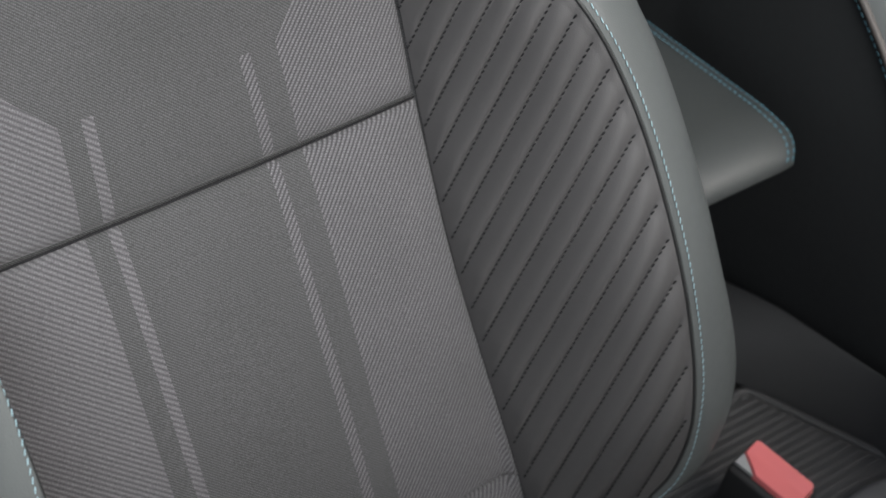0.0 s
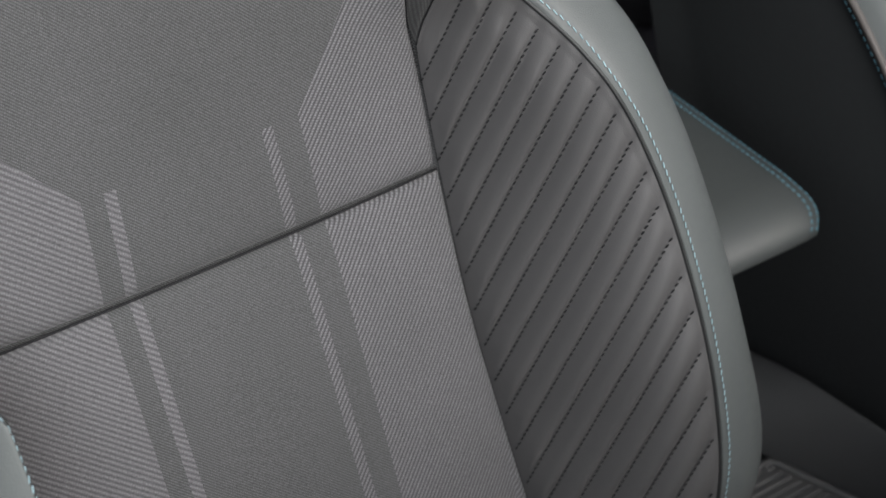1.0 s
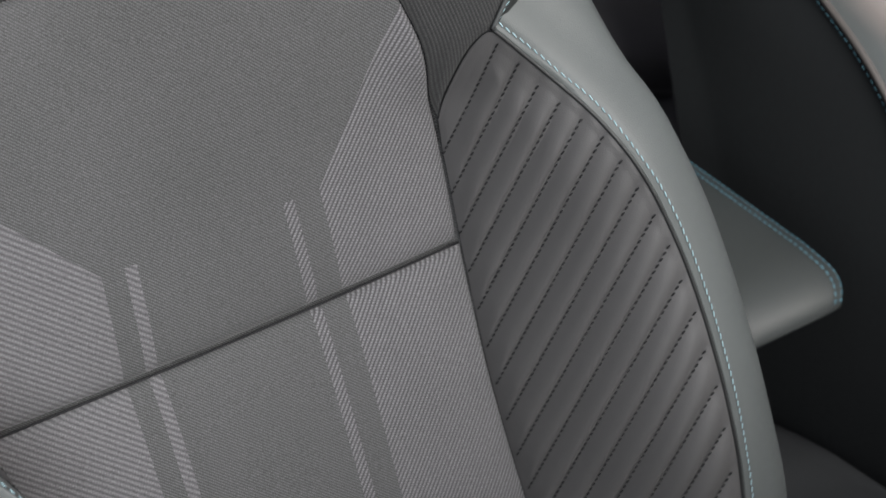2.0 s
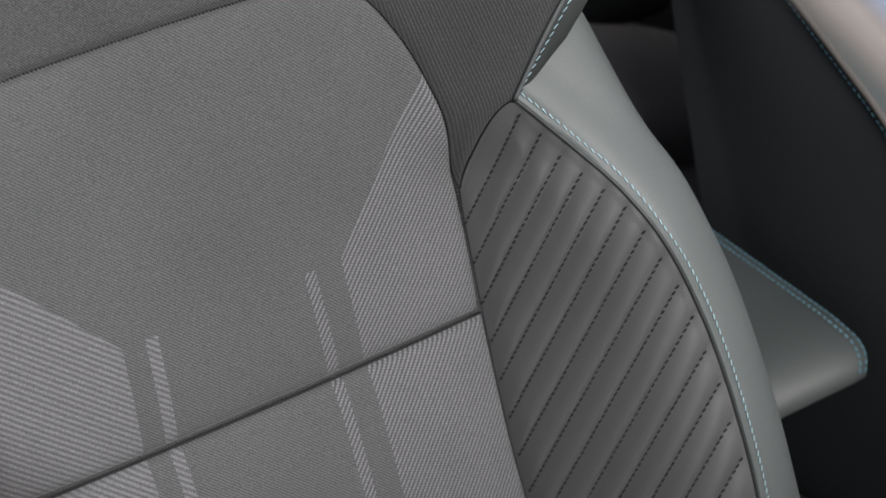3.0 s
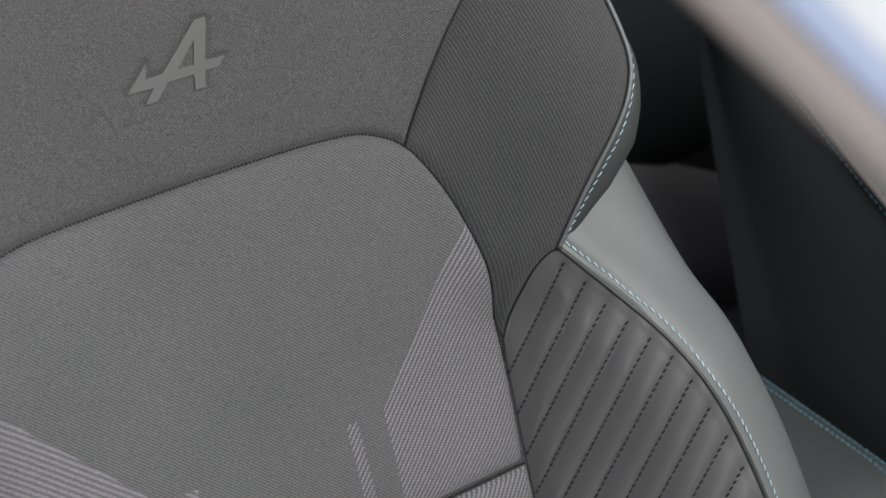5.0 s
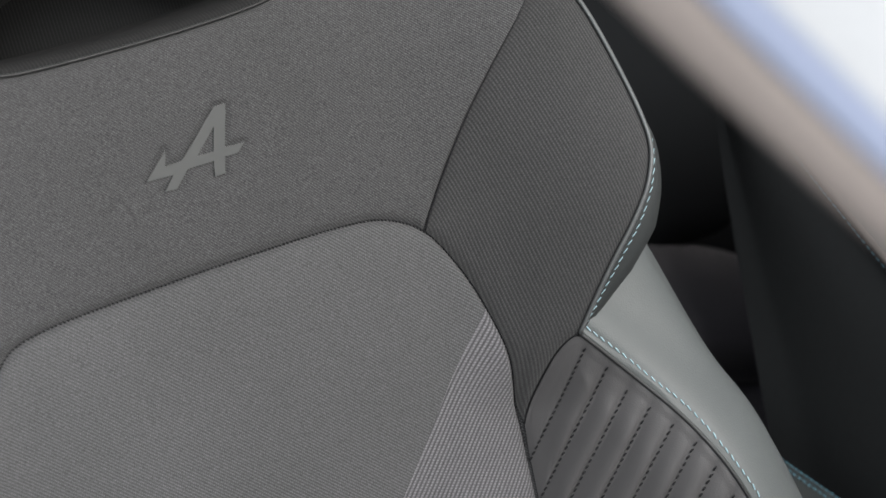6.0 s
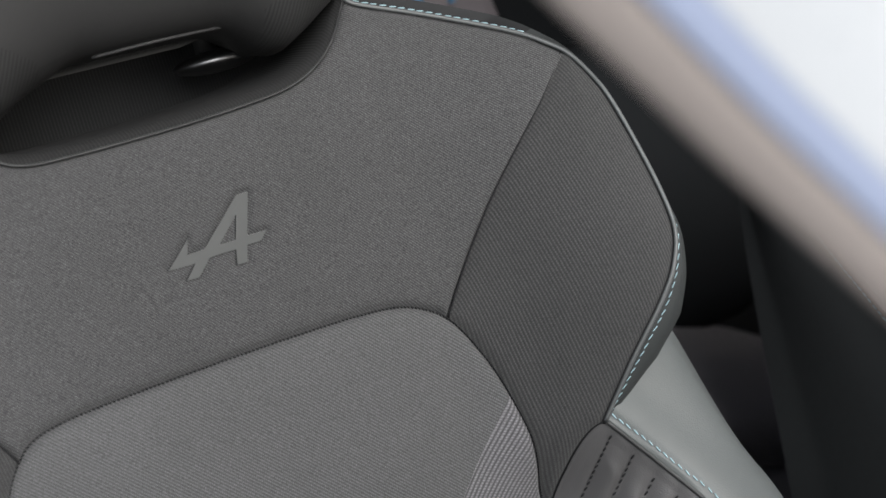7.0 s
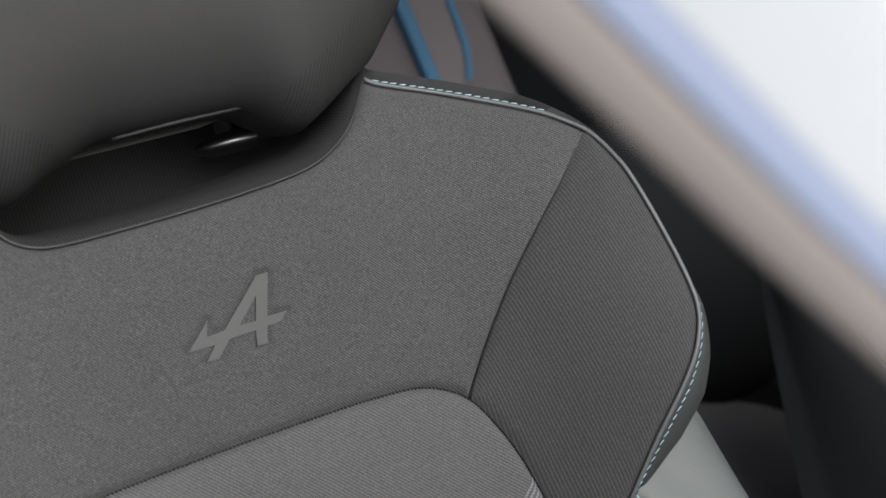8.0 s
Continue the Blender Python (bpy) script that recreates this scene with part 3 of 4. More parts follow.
        threads("top_stitching", [st[106:149, 1] * 0.4 + st[106:149, 2] * 0.6 + np.array([0, -0.0006, 0.0003])], 0.0050, 0.0038, 0.00042, M_THREAD_LIT, seat, "blue thread in its lit tone", slant=-0.12)
    # pocket under the headrest and back shell
    dip = resample([(-0.117, 0.384)] + corner(DIP_LEFT[0]) + DIP_LEFT[1:] + DIP[:0:-1] + corner(DIP[0]) + [(0.117, 0.384)], 110)
    yd = face(dip[:, 0], dip[:, 1])
    rows = [np.stack([dip[:, 0], yd + dy, dip[:, 1] + dz], 1) for dy, dz in ((0.0005, -0.0003), (0.003, 0.0025), (0.010, 0.0055), (0.03, 0.0075), (0.06, 0.009), (0.11, 0.010), (0.115, 0.05), (0.115, 0.10))]
    hollow = mesh_ob("headrest_recess", np.stack(rows, 1).reshape(-1, 3), grid_faces(110, 8), M_RIBBED_SHADED, seat, "ribbed cloth hollow darkened for the headrest's shade")
    along = np.r_[0, np.cumsum(np.linalg.norm(np.diff(dip, axis=0), axis=1))]
    layer = hollow.data.uv_layers.new(name="run")
    for loop in hollow.data.loops:
        layer.data[loop.index].uv = (along[loop.vertex_index // 8], (loop.vertex_index % 8) / 7)
    bz = np.linspace(-0.42, 0.37, 40)
    bw = np.interp(bz, [-0.42, -0.3, -0.2, 0.0, 0.1, 0.2, 0.3, 0.37], [0.26, 0.28, 0.305, 0.295, 0.26, 0.235, 0.215, 0.13])
    bx = np.linspace(-1, 1, 30)
    bv = np.array([(w * u, 0.10 + 0.03 * (1 - abs(u) ** 3), z) for z, w in zip(bz, bw) for u in bx])
    mesh_ob("back_shell", bv, grid_faces(40, 30, flip=True), M_SIDE, seat, "black seat back")
    return seat


def build_emblem(seat):
    """A flat badge of plain slanted bars, pressed into the padding."""
    bm = bmesh.new()
    edges = []
    for loop in (BADGE, BADGE_HOLE):
        vs = [bm.verts.new((x, 0, z)) for x, z in loop]
        edges += [bm.edges.new((vs[i], vs[(i + 1) % len(vs)])) for i in range(len(vs))]
    bmesh.ops.triangle_fill(bm, use_beauty=True, use_dissolve=False, edges=edges)
    res = bmesh.ops.extrude_face_region(bm, geom=bm.faces[:])
    bmesh.ops.translate(bm, vec=(0, -0.0010, 0), verts=[g for g in res["geom"] if isinstance(g, bmesh.types.BMVert)])
    for v in bm.verts:
        v.co.y += float(face(v.co.x, v.co.z)) - 0.0040 + 0.0020
    bmesh.ops.recalc_face_normals(bm, faces=bm.faces)
    part("emblem", bm, M_EMBLEM, seat, "matt grey badge pressed into the cloth", smooth=False)


def build_headrest(seat):
    n, m = 90, 64
    verts = []
    for i in range(n):
        u = math.sin(math.pi * (i / (n - 1) - 0.5))
        x = 0.168 * u
        ax = abs(x)
        zb = float(np.interp(x, [-0.168, -0.163, -0.150, -0.130, -0.113, -0.098, -0.085, -0.075, -0.065, -0.048, -0.036, 0.035, 0.045, 0.053, 0.061, 0.072, 0.086, 0.103,
                                 0.115, 0.125, 0.141, 0.155, 0.163, 0.168],
                             [0.490, 0.465, 0.430, 0.400, 0.380, 0.364, 0.359, 0.361, 0.3675, 0.3745, 0.379, 0.378, 0.375, 0.369, 0.362, 0.3600, 0.3675, 0.378,
                              0.3845, 0.3945, 0.410, 0.436, 0.462, 0.490]))
        zt = 0.60 - 0.09 * (ax / 0.168) ** 4
        dep = 0.058 * (1 - (ax / 0.168) ** 5) + 0.004
        for j in range(m):
            a = 2 * math.pi * j / m
            c, w = math.cos(a), math.sin(a)
            y = dep * math.copysign(abs(c) ** 0.7, c)
            z = (zb + zt) / 2 + (zt - zb) / 2 * math.copysign(abs(w) ** 0.55, w)
            verts.append((x, y + 0.010 - 0.25 * max(0.0, z - 0.40) * 0.3, z))
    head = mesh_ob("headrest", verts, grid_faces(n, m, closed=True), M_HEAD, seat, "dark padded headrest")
    box("collar", (0.10, 0.05, 0.03), (0.0, 0.045, 0.392), M_RECESS_SHADED, head, 0.012, 4, "ribbed cloth in its shaded tone")
    # added tube in place of the highlight on the pad's lower edge
    lip_highlight = [(x, -0.0285 + 0.012 * abs(x) / 0.05 + 5.0 * (x - 0.005) ** 2, 0.3790) for x in np.linspace(-0.028, 0.068, 28)]
    tube("lip_highlight", lip_highlight, 0.0008, M_HEAD, head, "thin tube standing in for the pad edge's highlight")
    for x in (-0.098, 0.051):
        tube("post", [(x, 0.055, 0.367), (x, 0.054, 0.39), (x, 0.053, 0.42), (x, 0.05, 0.5)], 0.006, M_BLACK, head, "dark steel post", 14)
        bm = bmesh.new()
        bmesh.ops.create_uvsphere(bm, u_segments=24, v_segments=12, radius=1)
        bmesh.ops.scale(bm, vec=(0.024, 0.018, 0.0062), verts=bm.verts)
        bmesh.ops.translate(bm, vec=(x, 0.042, 0.365), verts=bm.verts)
        part("guide", bm, M_CHROME, head, "dark satin metal guide")


def build_cushion(seat, centre, low):
    """The seat's cushion, in the coordinates of its back. Out of view; added to shade the back's foot."""
    n, m = 40, 60
    verts = []
    for i in range(n):
        u = i / (n - 1)
        for j in range(m):
            w = -1 + 2 * j / (m - 1)
            lift = 0.045 * max(0.0, (abs(w) - 0.5) / 0.5) ** 1.5 - 0.05 * max(0.0, (abs(w) - 0.9) / 0.1) ** 2
            nose = 0.09 * max(0.0, (u - 0.88) / 0.12) ** 2
            verts.append((centre + 0.255 * w, *(Vector((0.02 - 0.49 * u, -0.087 * u + lift - nose + low)))[:2]))
    mesh_ob("seat_cushion", verts, grid_faces(n, m, flip=True), M_WING, seat, "dark cloth seat cushion")


SEAT_POSE = pose(-0.148, 0, 0.62, -20, 0, 0)
front_seat = build_front_seat(SEAT_POSE)
build_emblem(front_seat)
build_headrest(front_seat)
build_cushion(front_seat, 0.0, -0.385)


# ---- the seat beside it ----
def build_second_seat():
    seat = new("front_seat")
    seat.location = (0.33, 0, 0)
    tagged(seat, "second sports seat with black side and grey leather bolster", "car seat")
    front = resample([(-0.150, 0.30), (-0.130, 0.40), (-0.098, 0.490), (-0.067, 0.541), (-0.029, 0.582), (0.014, 0.621), (0.066, 0.648), (0.125, 0.679),
                      (0.20, 0.722), (0.270, 0.772)], 120)
    back = resample([(0.14, 0.227), (0.218, 0.504), (0.245, 0.60), (0.268, 0.69), (0.280, 0.765)], 120)
    front = front - outline_normals(front) * 0.0102
    t = np.linspace(0, 1, 24)
    yz = front[:, None] * (1 - t)[None, :, None] + back[:, None] * t[None, :, None]
    bulge = -0.006 * np.sin(np.pi * np.clip(t * 1.2, 0, 1))
    v = np.stack([np.broadcast_to(bulge, yz.shape[:2]), yz[..., 0], yz[..., 1]], -1)
    mesh_ob("side_panel", v.reshape(-1, 3), grid_faces(120, 24), M_SIDE, seat, "black upholstered side")
    nn = outline_normals(front)
    rows = []
    for dx, o in ((0.001, -0.004), (0.004, -0.002), (0.007, 0.004), (0.02, 0.012), (0.045, 0.017), (0.08, 0.014), (0.12, 0.0), (0.17, -0.02), (0.30, -0.03), (0.43, -0.02), (0.52, 0.0), (0.56, -0.03)):
        rows.append(np.stack([np.full(120, dx), front[:, 0] - nn[:, 0] * o, front[:, 1] - nn[:, 1] * o], 1))
    mesh_ob("bolster_leather", np.stack(rows, 1).reshape(-1, 3), grid_faces(120, 12), M_LEATHER, seat, "smooth grey leather")
    bk = []
    for dx in (0.0, 0.03, 0.25, 0.5, 0.56):
        bk.append(np.stack([np.full(120, dx), back[:, 0] + 0.02 * math.sin(math.pi * dx / 0.56), back[:, 1]], 1))
    mesh_ob("back_shell", np.stack(bk, 1).reshape(-1, 3), grid_faces(120, 5, flip=True), M_SIDE, seat, "black seat back")
    edge = np.stack([np.full(120, -0.0032), front[:, 0] - nn[:, 0] * 0.0012, front[:, 1] - nn[:, 1] * 0.0012], 1)
    tube("side_piping", edge, 0.0027, M_PIPING_BROWN, seat, "brown-grey leather piping")
    inset = np.stack([np.full(120, -0.003), front[:, 0] + nn[:, 0] * 0.0056, front[:, 1] + nn[:, 1] * 0.0056], 1)
    threads("side_stitching", [inset], 0.0056, 0.0040, 0.0007, M_THREAD_SHADED, seat, "blue thread in its shaded tone")
    return seat


second_seat = build_second_seat()
# cushion out of view, added to block low light from the right
box("seat_cushion", (0.50, 0.52, 0.16), (0.29, -0.33, 0.30), M_WING, second_seat, 0.05, 5, "dark cloth seat cushion", turn=(-8, 0, 0))
box("seat_base", (0.42, 0.42, 0.22), (0.29, -0.28, 0.11), M_BLACK, second_seat, 0.02, 2, "black plastic base")
box("seat_base", (0.42, 0.42, 0.16), (0.0, -0.30, -0.50), M_BLACK, front_seat, 0.02, 2, "black plastic base", turn=(20, 0, 0))


# ---- armrest, buckle, console ----
def build_armrest(console):
    off = Vector((0.235, -0.046, 0.48))
    prof = [(0.40, 0.0), (0.20, 0.0), (0.12, 0.0), (0.09, -0.0002)]
    prof += [(0.070 - 0.052 * math.sin(a), -0.028 + 0.0277 * math.cos(a)) for a in np.linspace(0, math.pi / 2, 16)]
    prof += [(0.021, -0.0310), (0.032, -0.0330), (0.06, -0.0340), (0.12, -0.0340), (0.40, -0.0340)]
    n = 120
    p = resample(prof, n)

    def half(y):
        return 0.067 - 0.022 * max(0.0, y - 0.06) + 0.13 * max(0.0, 0.055 - y) - 0.014 * (1 - math.sqrt(max(0.0, 1 - (1 - min(1.0, max(0.0, y - 0.018) / 0.022)) ** 2)))

    across = [-1, -0.985, -0.95, -0.8, -0.5, 0, 0.5, 0.8, 0.95, 0.985, 1]
    sink = [0.007, 0.003, 0.0008, 0, 0, 0, 0, 0, 0.0008, 0.003, 0.007]
    tan = np.gradient(p, axis=0)
    nor = np.stack([-tan[:, 1], tan[:, 0]], 1)
    nor /= np.linalg.norm(nor, axis=1)[:, None] + 1e-9
    if nor[5, 1] < 0:
        nor = -nor
    verts = [(w * half(p[i, 0]), p[i, 0] - nor[i, 0] * d, p[i, 1] - nor[i, 1] * d) for i in range(n) for w, d in zip(across, sink)]
    pad = mesh_ob("armrest", verts, grid_faces(n, 11, flip=True), M_ARM_SHADED, console, "grey leather armrest with blue double stitching")
    pad.location = off
    for k, s in ((0, -1), (10, 1)):
        edge = [verts[i * 11 + k] for i in range(n)]
        mesh_ob("armrest_side", edge, [tuple(range(n))], M_ARM_SHADED, pad)
    top = [i for i in range(n) if i < n * 0.62 and p[i, 1] > -0.026]
    for inset in (0.0030, 0.0095):
        line = np.array([(half(p[i, 0]) - inset, p[i, 0] + nor[i, 0] * (0.0003 - (0.0012 if inset < 0.005 else 0)), p[i, 1] + nor[i, 1] * (0.0003 - (0.0012 if inset < 0.005 else 0))) for i in top])
        threads("stitching", [line], 0.0055, 0.0038, 0.0007, M_THREAD_SHADED, pad, "blue thread in its shaded tone")
    box("armrest_bracket", (0.06, 0.07, 0.30), (0.235, 0.194, 0.28), M_BLACK, console, 0.01, 3, "black bracket")


def build_buckle():
    b = new("belt_buckle")
    b.matrix_world = pose(0.190, -0.151, 0.300, 12, 0, 14)
    tagged(b, "black seat belt buckle with red release button", "belt buckle")
    box("housing", (0.034, 0.058, 0.075), (0, 0, -0.0395), M_BLACK, b, 0.004, 3, "black plastic housing")
    bm = bmesh.new()
    out = [(-0.0125, 0.0265), (-0.002, 0.0265), (-0.008, 0.0165), (-0.0125, 0.0105)]
    vs = [bm.verts.new((x, y, -0.0005)) for x, y in out]
    f = bm.faces.new(vs)
    r = bmesh.ops.extrude_face_region(bm, geom=[f])
    bmesh.ops.translate(bm, vec=(0, 0, 0.003), verts=[g for g in r["geom"] if isinstance(g, bmesh.types.BMVert)])
    bmesh.ops.recalc_face_normals(bm, faces=bm.faces)
    part("slot_plate", bm, M_GREY, b, "grey plastic face", smooth=False)
    bm = bmesh.new()
    ring = [(-0.0125, 0.0095), (-0.0078, 0.0155), (-0.0010, 0.0270), (0.0110, 0.0270), (0.0130, 0.0245), (0.0130, -0.0245), (0.0105, -0.0270), (-0.0100, -0.0270), (-0.0125, -0.0245)]
    lows = [bm.verts.new((x, y, -0.001)) for x, y in ring]
    highs = [bm.verts.new((x * 0.93, y * 0.96, 0.0040 + (0.0034 if x > 0 else 0))) for x, y in ring]
    ridge = [bm.verts.new((0.001, 0.020, 0.0044)), bm.verts.new((0.001, -0.0255, 0.0044))]
    m = len(ring)
    for i in range(m):
        bm.faces.new((lows[i], lows[(i + 1) % m], highs[(i + 1) % m], highs[i]))
    bm.faces.new((highs[2], highs[3], highs[4], highs[5], highs[6], ridge[1], ridge[0]))
    bm.faces.new((highs[7], highs[8], highs[0], highs[1], highs[2], ridge[0], ridge[1]))
    bm.faces.new((highs[6], highs[7], ridge[1]))
    bmesh.ops.recalc_face_normals(bm, faces=bm.faces)
    bmesh.ops.bevel(bm, geom=[e for e in bm.edges], offset=0.0007, segments=2, affect="EDGES", profile=0.5)
    part("button", bm, M_RED, b, "red release button", smooth=False)
    box("stalk", (0.022, 0.030, 0.11), (0, 0.005, -0.125), M_BLACK, b, 0.004, 2, "black stalk")


def build_mat():
    mat = new("rubber_mat")
    mat.matrix_world = pose(0.2274, -0.1247, 0.237, 0, 0, 20.7) @ Matrix.Scale(0.9585, 4)
    tagged(mat, "black ribbed rubber mat in the console", "mat")
    box("base", (0.15, 0.31, 0.006), (0, -0.075, 0), M_RUBBER, mat, 0.002, 2)
    me = None
    for k in range(35):
        y = 0.070 - k * 0.0085
        if me is None:
            first = box("rib", (0.138, 0.0048, 0.003), (0, 0, 0.0035), M_RUBBER, mat, 0.0012, 2)
            me = first.data
            for v in me.vertices:
                v.co.y -= 0.378 * v.co.x
            first.location.y = y
        else:
            r = new("rib", me)
            r.parent = mat
            r.location.y = y
    for k in range(1, 4):
        # shorter ribs in the corner
        y = 0.070 + k * 0.0085
        start = max(-0.069, (y - 0.072) / 0.378)
        short = box("rib", (0.069 - start, 0.0048, 0.003), ((0.069 + start) / 2, 0, 0.0035), M_RUBBER, mat, 0.0012, 2)
        for v in short.data.vertices:
            v.co.y -= 0.378 * v.co.x
        short.location.y = y
    rim = resample([(0.073, -0.23), (0.073, -0.1), (0.073, 0.066), (0.071, 0.077), (0.06, 0.078), (0.0, 0.078), (-0.073, 0.078)], 60)
    tube("border", [(x, y, 0.004) for x, y in rim], 0.0036, M_RUBBER, mat)


def build_console():
    c = new("centre_console")
    tagged(c, "low black plastic console with grey leather armrest", "console")
    box("tray", (0.20, 0.55, 0.20), (0.225, -0.05, 0.130), M_BLACK, c, 0.02, 4)
    n = 70
    y = np.linspace(-0.35, 0.20, n)
    foot = np.clip(0.2730 - 0.379 * (y + 0.0327), 0.20, 0.309)
    crest = np.interp(y, [-0.35, -0.133, -0.081, -0.031, 0.003, 0.035, 0.10, 0.20], [0.340, 0.313, 0.305, 0.296, 0.291, 0.274, 0.255, 0.242])
    crest = np.convolve(np.pad(crest, 4, mode="edge"), np.ones(9) / 9, "valid")
    rows = []
    for k, up in ((0, 0), (0.04, 0.14), (0.12, 0.32), (0.25, 0.53), (0.40, 0.70), (0.56, 0.83), (0.70, 0.92), (0.81, 0.97), (0.90, 0.995), (0.96, 1.0), (1.0, 0.99), (1.04, 0.95), (1.06, 0.88), (1.07, 0.5)):
        x1 = np.maximum(0.312, foot + 0.003)
        rows.append(np.stack([foot * (1 - k) + x1 * k, y, 0.238 + (crest - 0.238) * up], 1))
    mesh_ob("side_wall", np.stack(rows, 1).reshape(-1, 3), grid_faces(n, 14, flip=True), M_FLANK, c, "smooth black plastic flank")
    return c


def build_cap():
    c = new("console_cap")
    c.location = (0.268, -0.205, 0.184)
    tagged(c, "smooth dark grey rounded plastic cap on console", "cap")
    prof = [(0.048, 0.0), (0.050, 0.02), (0.050, 0.055), (0.0485, 0.063), (0.045, 0.069), (0.038, 0.073), (0.022, 0.0755), (0.004, 0.0762)]
    n = 48
    verts = [(r * math.cos(a) * 1.15, r * math.sin(a) * 0.85, z) for r, z in prof for a in np.linspace(0, 2 * math.pi, n, endpoint=False)]
    faces = grid_faces(len(prof), n, closed=True) + [tuple(range((len(prof) - 1) * n, len(prof) * n))]
    mesh_ob("shell", verts, faces, M_CAP, c)


build_armrest(build_console())
build_cap()
build_buckle()
build_mat()


# ---- rear seats ----
def build_rear_bench():
    b = new("rear_bench")
    b.location = (0.1, 0.62, 0.40)
    tagged(b, "dark rear bench seat in brown-grey cloth", "car seat")
    box("cushion", (1.16, 0.42, 0.14), (0, -0.16, -0.155), M_BENCH, b, 0.05, 6)
    for x, z, w, h in ((0.42, -0.062, 0.20, 0.040), (0.43, -0.150, 0.20, 0.044), (-0.28, -0.062, 0.16, 0.040)):
        bm = bmesh.new()
        bmesh.ops.create_uvsphere(bm, u_segments=40, v_segments=24, radius=1)
        for v in bm.verts:
            v.co = Vector([math.copysign(abs(c) ** 0.65, c) for c in v.co])
        bmesh.ops.scale(bm, vec=(w, 0.15, h), verts=bm.verts)
        bmesh.ops.rotate(bm, cent=(0, 0, 0), matrix=Euler((0, radians(22 if x > 0 else 0), 0)).to_matrix(), verts=bm.verts)
        bmesh.ops.translate(bm, vec=(x, -0.04, z), verts=bm.verts)
        part("cushion_bolster", bm, M_BENCH, b, "padded brown-grey side bolster")
    box("backrest", (1.16, 0.16, 0.34), (0, 0.15, 0.09), M_DARK, b, 0.05, 6, turn=(-20, 0, 0))
    box("bench_base", (1.16, 0.5, 0.23), (0, -0.10, -0.28), M_BLACK, b, 0.02, 2)


def build_belt():
    b = new("rear_seat_belt")
    b.location = (0.33, 0.752, 0.80)
    tagged(b, "grey-brown rear seat belt with blue edges", "seat belt")
    left = np.array([(-0.074, 0.13), (-0.046, 0.048), (-0.033, 0.008), (-0.0215, -0.029), (-0.011, -0.062)])
    right = np.array([(-0.006, 0.115), (0.014, 0.035), (0.022, 0.008), (0.0285, -0.019), (0.027, -0.045)])
    left, right = resample(left, 30), resample(right, 30)
    rows = []
    for t, y in ((0.0, 0.014), (0.0, 0.002), (0.06, 0.0), (0.3, -0.001), (0.7, -0.001), (0.94, 0.0), (1.0, 0.002), (1.0, 0.014)):
        xz = left * (1 - t) + right * t
        rows.append(np.stack([xz[:, 0], np.full(30, y), xz[:, 1]], 1))
    mesh_ob("webbing", np.stack(rows, 1).reshape(-1, 3), grid_faces(30, 8, flip=True), M_WEB, b)
    for edge, s, w in ((left, 1, 0.0115), (right, -1, 0.006)):
        rows = [np.stack([edge[:, 0] + s * o, np.full(30, y), edge[:, 1]], 1) for o, y in ((-0.002, 0.012), (-0.002, -0.001), (0.0, -0.003), (w, -0.003), (w, 0.0))]
        mesh_ob("edge_stripe", np.stack(rows, 1).reshape(-1, 3), grid_faces(30, 5, flip=s > 0), M_BELT_BLUE, b, "blue edge")


def build_rear_headrest():
    h = new("rear_headrest")
    h.matrix_world = pose(0.258, 0.815, 0.7296, 0, -18.4, 0)
    tagged(h, "mauve-grey cloth rear headrest", "headrest")
    box("pad", (0.32, 0.10, 0.415), (0, 0, 0), M_MAUVE, h, 0.04, 5)
    for x in (-0.06, 0.06):
        tube("post", [(x, 0, -0.3), (x, 0, -0.25), (x, 0, -0.2)], 0.006, M_BLACK, h, "", 10)


build_rear_headrest()
build_rear_bench()
build_belt()


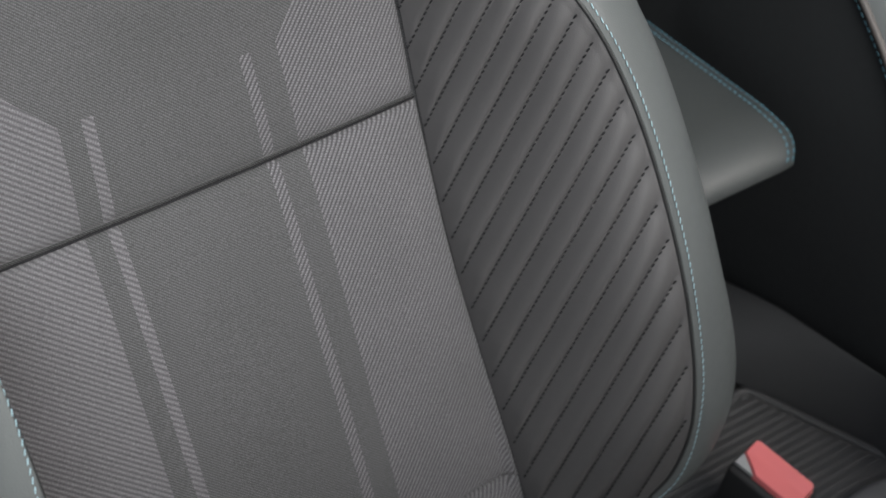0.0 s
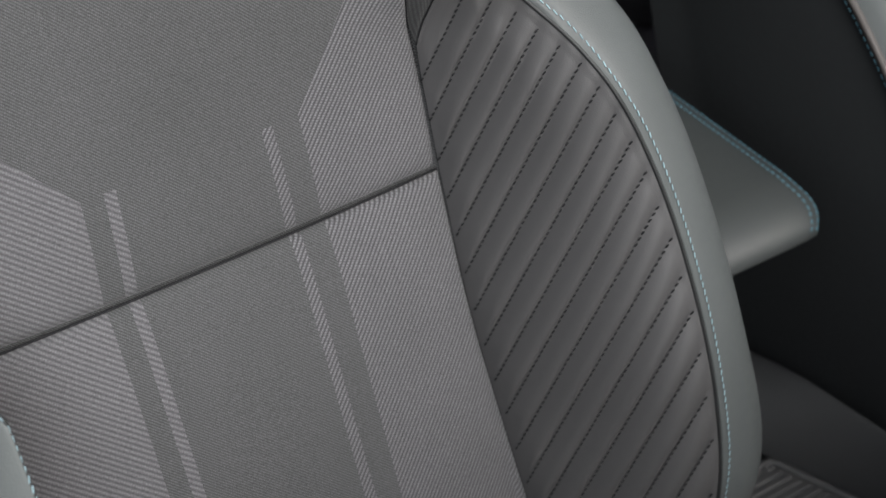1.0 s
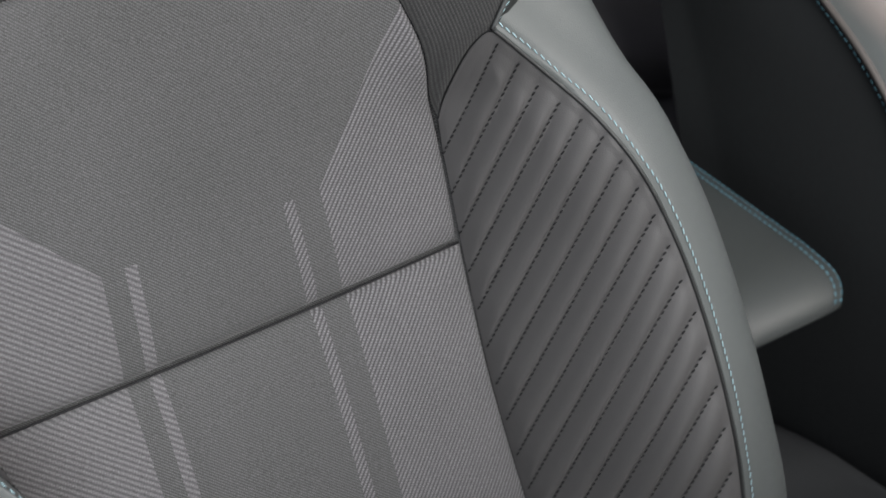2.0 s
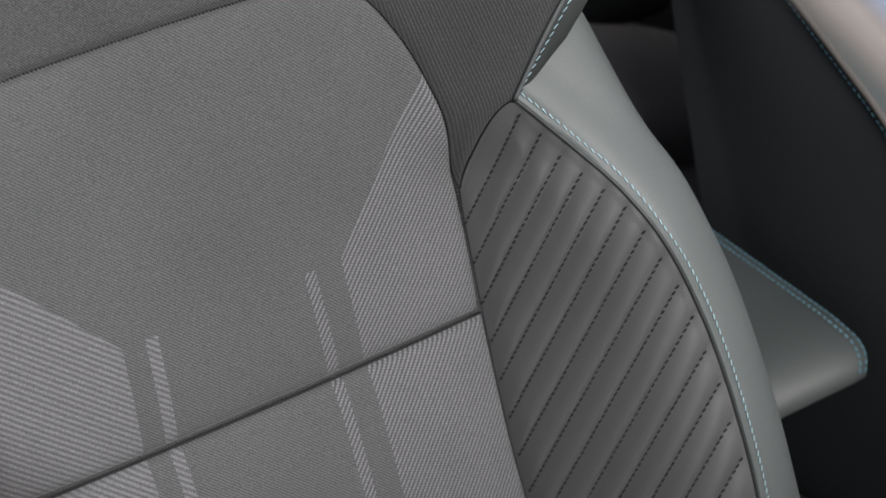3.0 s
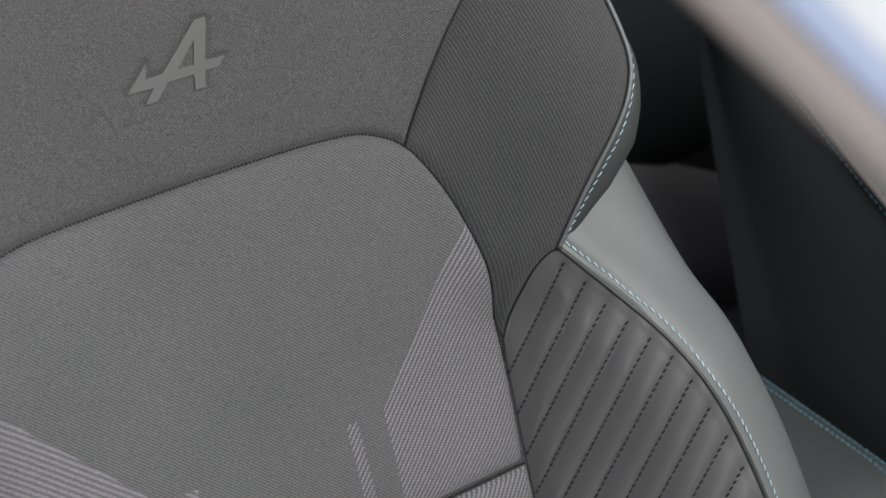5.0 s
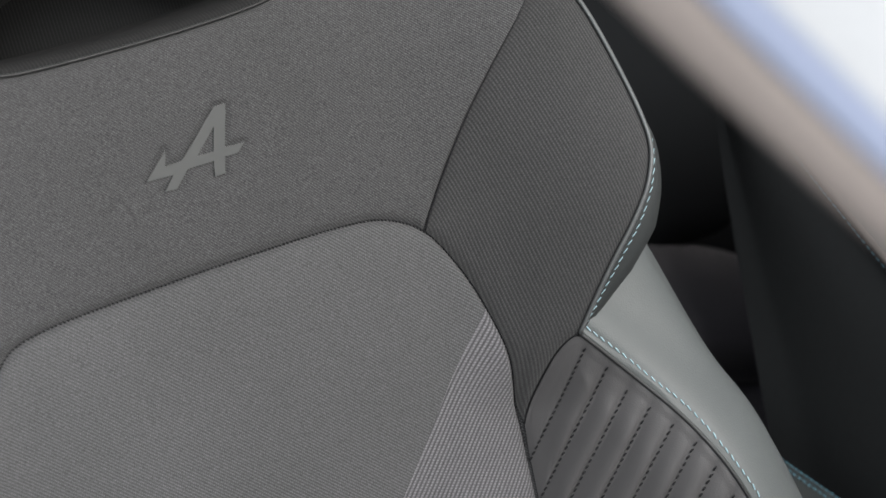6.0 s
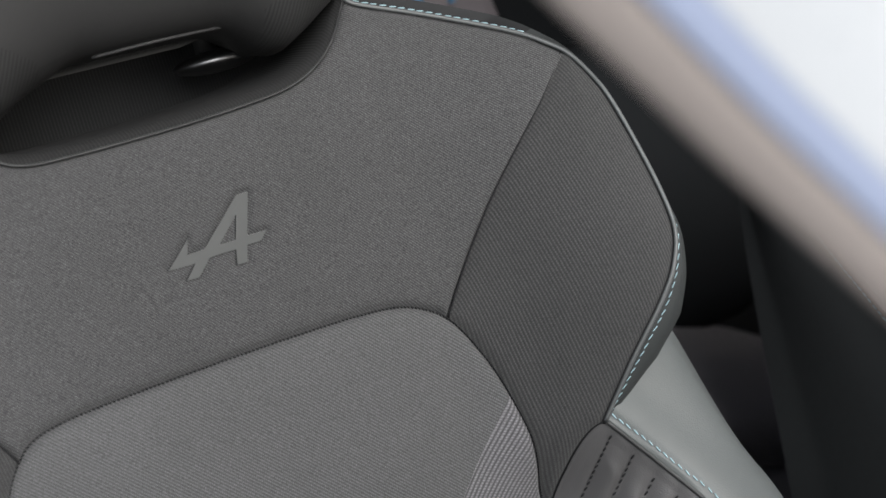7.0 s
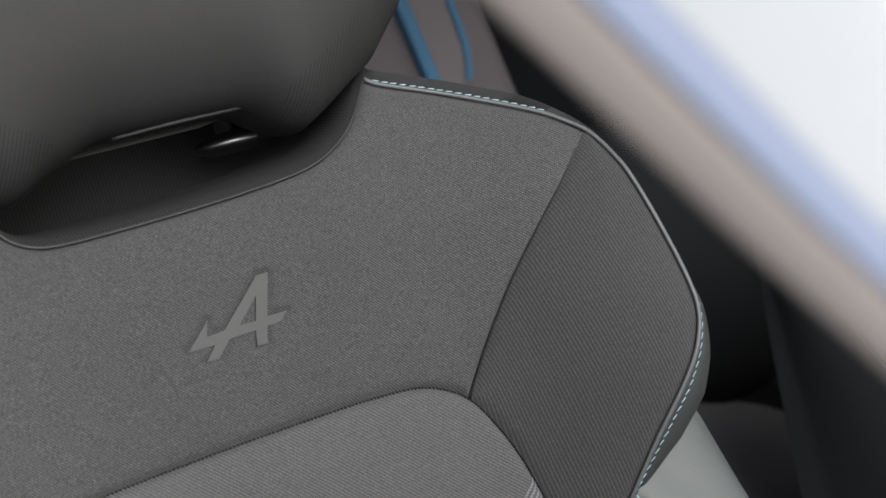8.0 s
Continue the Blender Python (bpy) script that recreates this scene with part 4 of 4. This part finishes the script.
# ---- windscreen pillar beside the camera ----
def build_pillar():
    p = new("windscreen_pillar")
    tagged(p, "windscreen pillar with greige trim and white stand-in for the outside", "car pillar")
    line = resample([(-0.3795, -0.1665, 1.3805), (-0.2568, -0.4020, 1.1633), (-0.2130, -0.4864, 1.0855), (-0.1033, -0.6979, 0.8908)], 90)
    tan = np.gradient(line, axis=0)
    tan /= np.linalg.norm(tan, axis=1)[:, None]
    view = np.array([0.57, 0.72, -0.40])
    view /= np.linalg.norm(view)
    right = np.cross(view, tan)
    right /= np.linalg.norm(right, axis=1)[:, None]
    if right[40, 0] < 0:
        right = -right
    axis = np.linspace(0, 1, 90)
    slim = np.interp(axis, [0, 0.36, 0.42, 0.474, 0.505, 0.538, 0.57, 0.60, 0.70, 1], [0.4, 0.5, 1.0, 0.98, 0.92, 0.84, 0.78, 0.72, 0.62, 0.4])

    def sheet(name, prof, mat, label):
        v = np.stack([line + right * (a * slim + 0.0018 * np.clip((0.84 - slim) / 0.16, 0, 1) * (axis > 0.45))[:, None] + view * b for a, b in prof], 1)
        mesh_ob(name, v.reshape(-1, 3), grid_faces(90, len(prof)), mat, p, label)
    sheet("trim", [(0.004, 0.02), (0.0, 0.016), (-0.0004, 0.001), (0.001, 0.0), (0.0090, -0.0005), (0.0106, 0.0), (0.0110, 0.004)], M_TRIM, "greige cloth trim")
    # strip added for the bluish skylight fringe, coloured in
    sheet("sky_fringe_strip", [(0.0112, 0.004), (0.0112, 0.0006), (0.0122, 0.0), (0.015, -0.0003), (0.0195, -0.0006)], M_SKY_FRINGE, "pale blue strip standing in for sky-lit fringe")
    # added sheet, white in place of the bright view beyond the pillar
    sheet("outside_panel", [(0.0197, -0.0006), (0.030, -0.0008), (0.045, -0.0008), (0.058, -0.0008), (0.062, 0.001), (0.062, 0.010), (0.0197, 0.010)], M_OUTSIDE_WHITE, "white panel standing in for the bright outside")


build_pillar()


# ---- car shell ----
def slab(name, size, at, mat, label=""):
    bm = bmesh.new()
    bmesh.ops.create_cube(bm, size=1)
    bmesh.ops.scale(bm, vec=size, verts=bm.verts)
    bmesh.ops.translate(bm, vec=at, verts=bm.verts)
    bmesh.ops.bevel(bm, geom=bm.edges[:], offset=0.01, segments=2, affect="EDGES", profile=0.5)
    me = bpy.data.meshes.new(name)
    bm.to_mesh(me)
    bm.free()
    me.materials.append(mat)
    return tagged(new(name, me), label, kind="structure")


slab("floor", (1.7, 2.6, 0.04), (0.2, 0.0, -0.02), M_CARPET, "black carpeted car floor")
# out of view; height set to cut low light from the right
slab("wall_far", (0.06, 2.5, 0.72), (1.02, 0.0, 0.36), M_BLACK, "black far door panel, unseen and raised to cut side light")
# full-height slab added to keep light off the rear seats
slab("wall_far_rear", (0.06, 0.72, 0.64), (1.02, 0.89, 1.04), M_DARK, "black far rear quarter slab, closed to keep light out")
slab("wall_rear", (1.7, 0.06, 1.36), (0.2, 1.27, 0.68), M_DARK, "black rear bulkhead")
# added likewise, shutting light out of the rear
slab("wall_near", (0.06, 0.78, 1.36), (-0.62, 0.86, 0.68), M_DARK, "black near rear quarter slab, closed to keep light out")
# unseen; its height sets how much low light enters here
slab("wall_near_sill", (0.06, 1.70, 0.40), (-0.62, -0.40, 0.20), M_BLACK, "black unseen sill wall limiting low light from the open door")
# unseen block, placed and raised to shade the seat's lower part
slab("wall_front", (1.7, 0.30, 0.92), (0.2, -0.96, 0.46), M_BLACK, "black unseen block at the dashboard, shading the lower seat")
# unseen; its front edge is set by how much top light it blocks
slab("ceiling", (1.7, 1.38, 0.04), (0.2, 0.605, 1.38), M_HEADLINER, "grey cloth headliner, unseen and sized to limit overhead light")
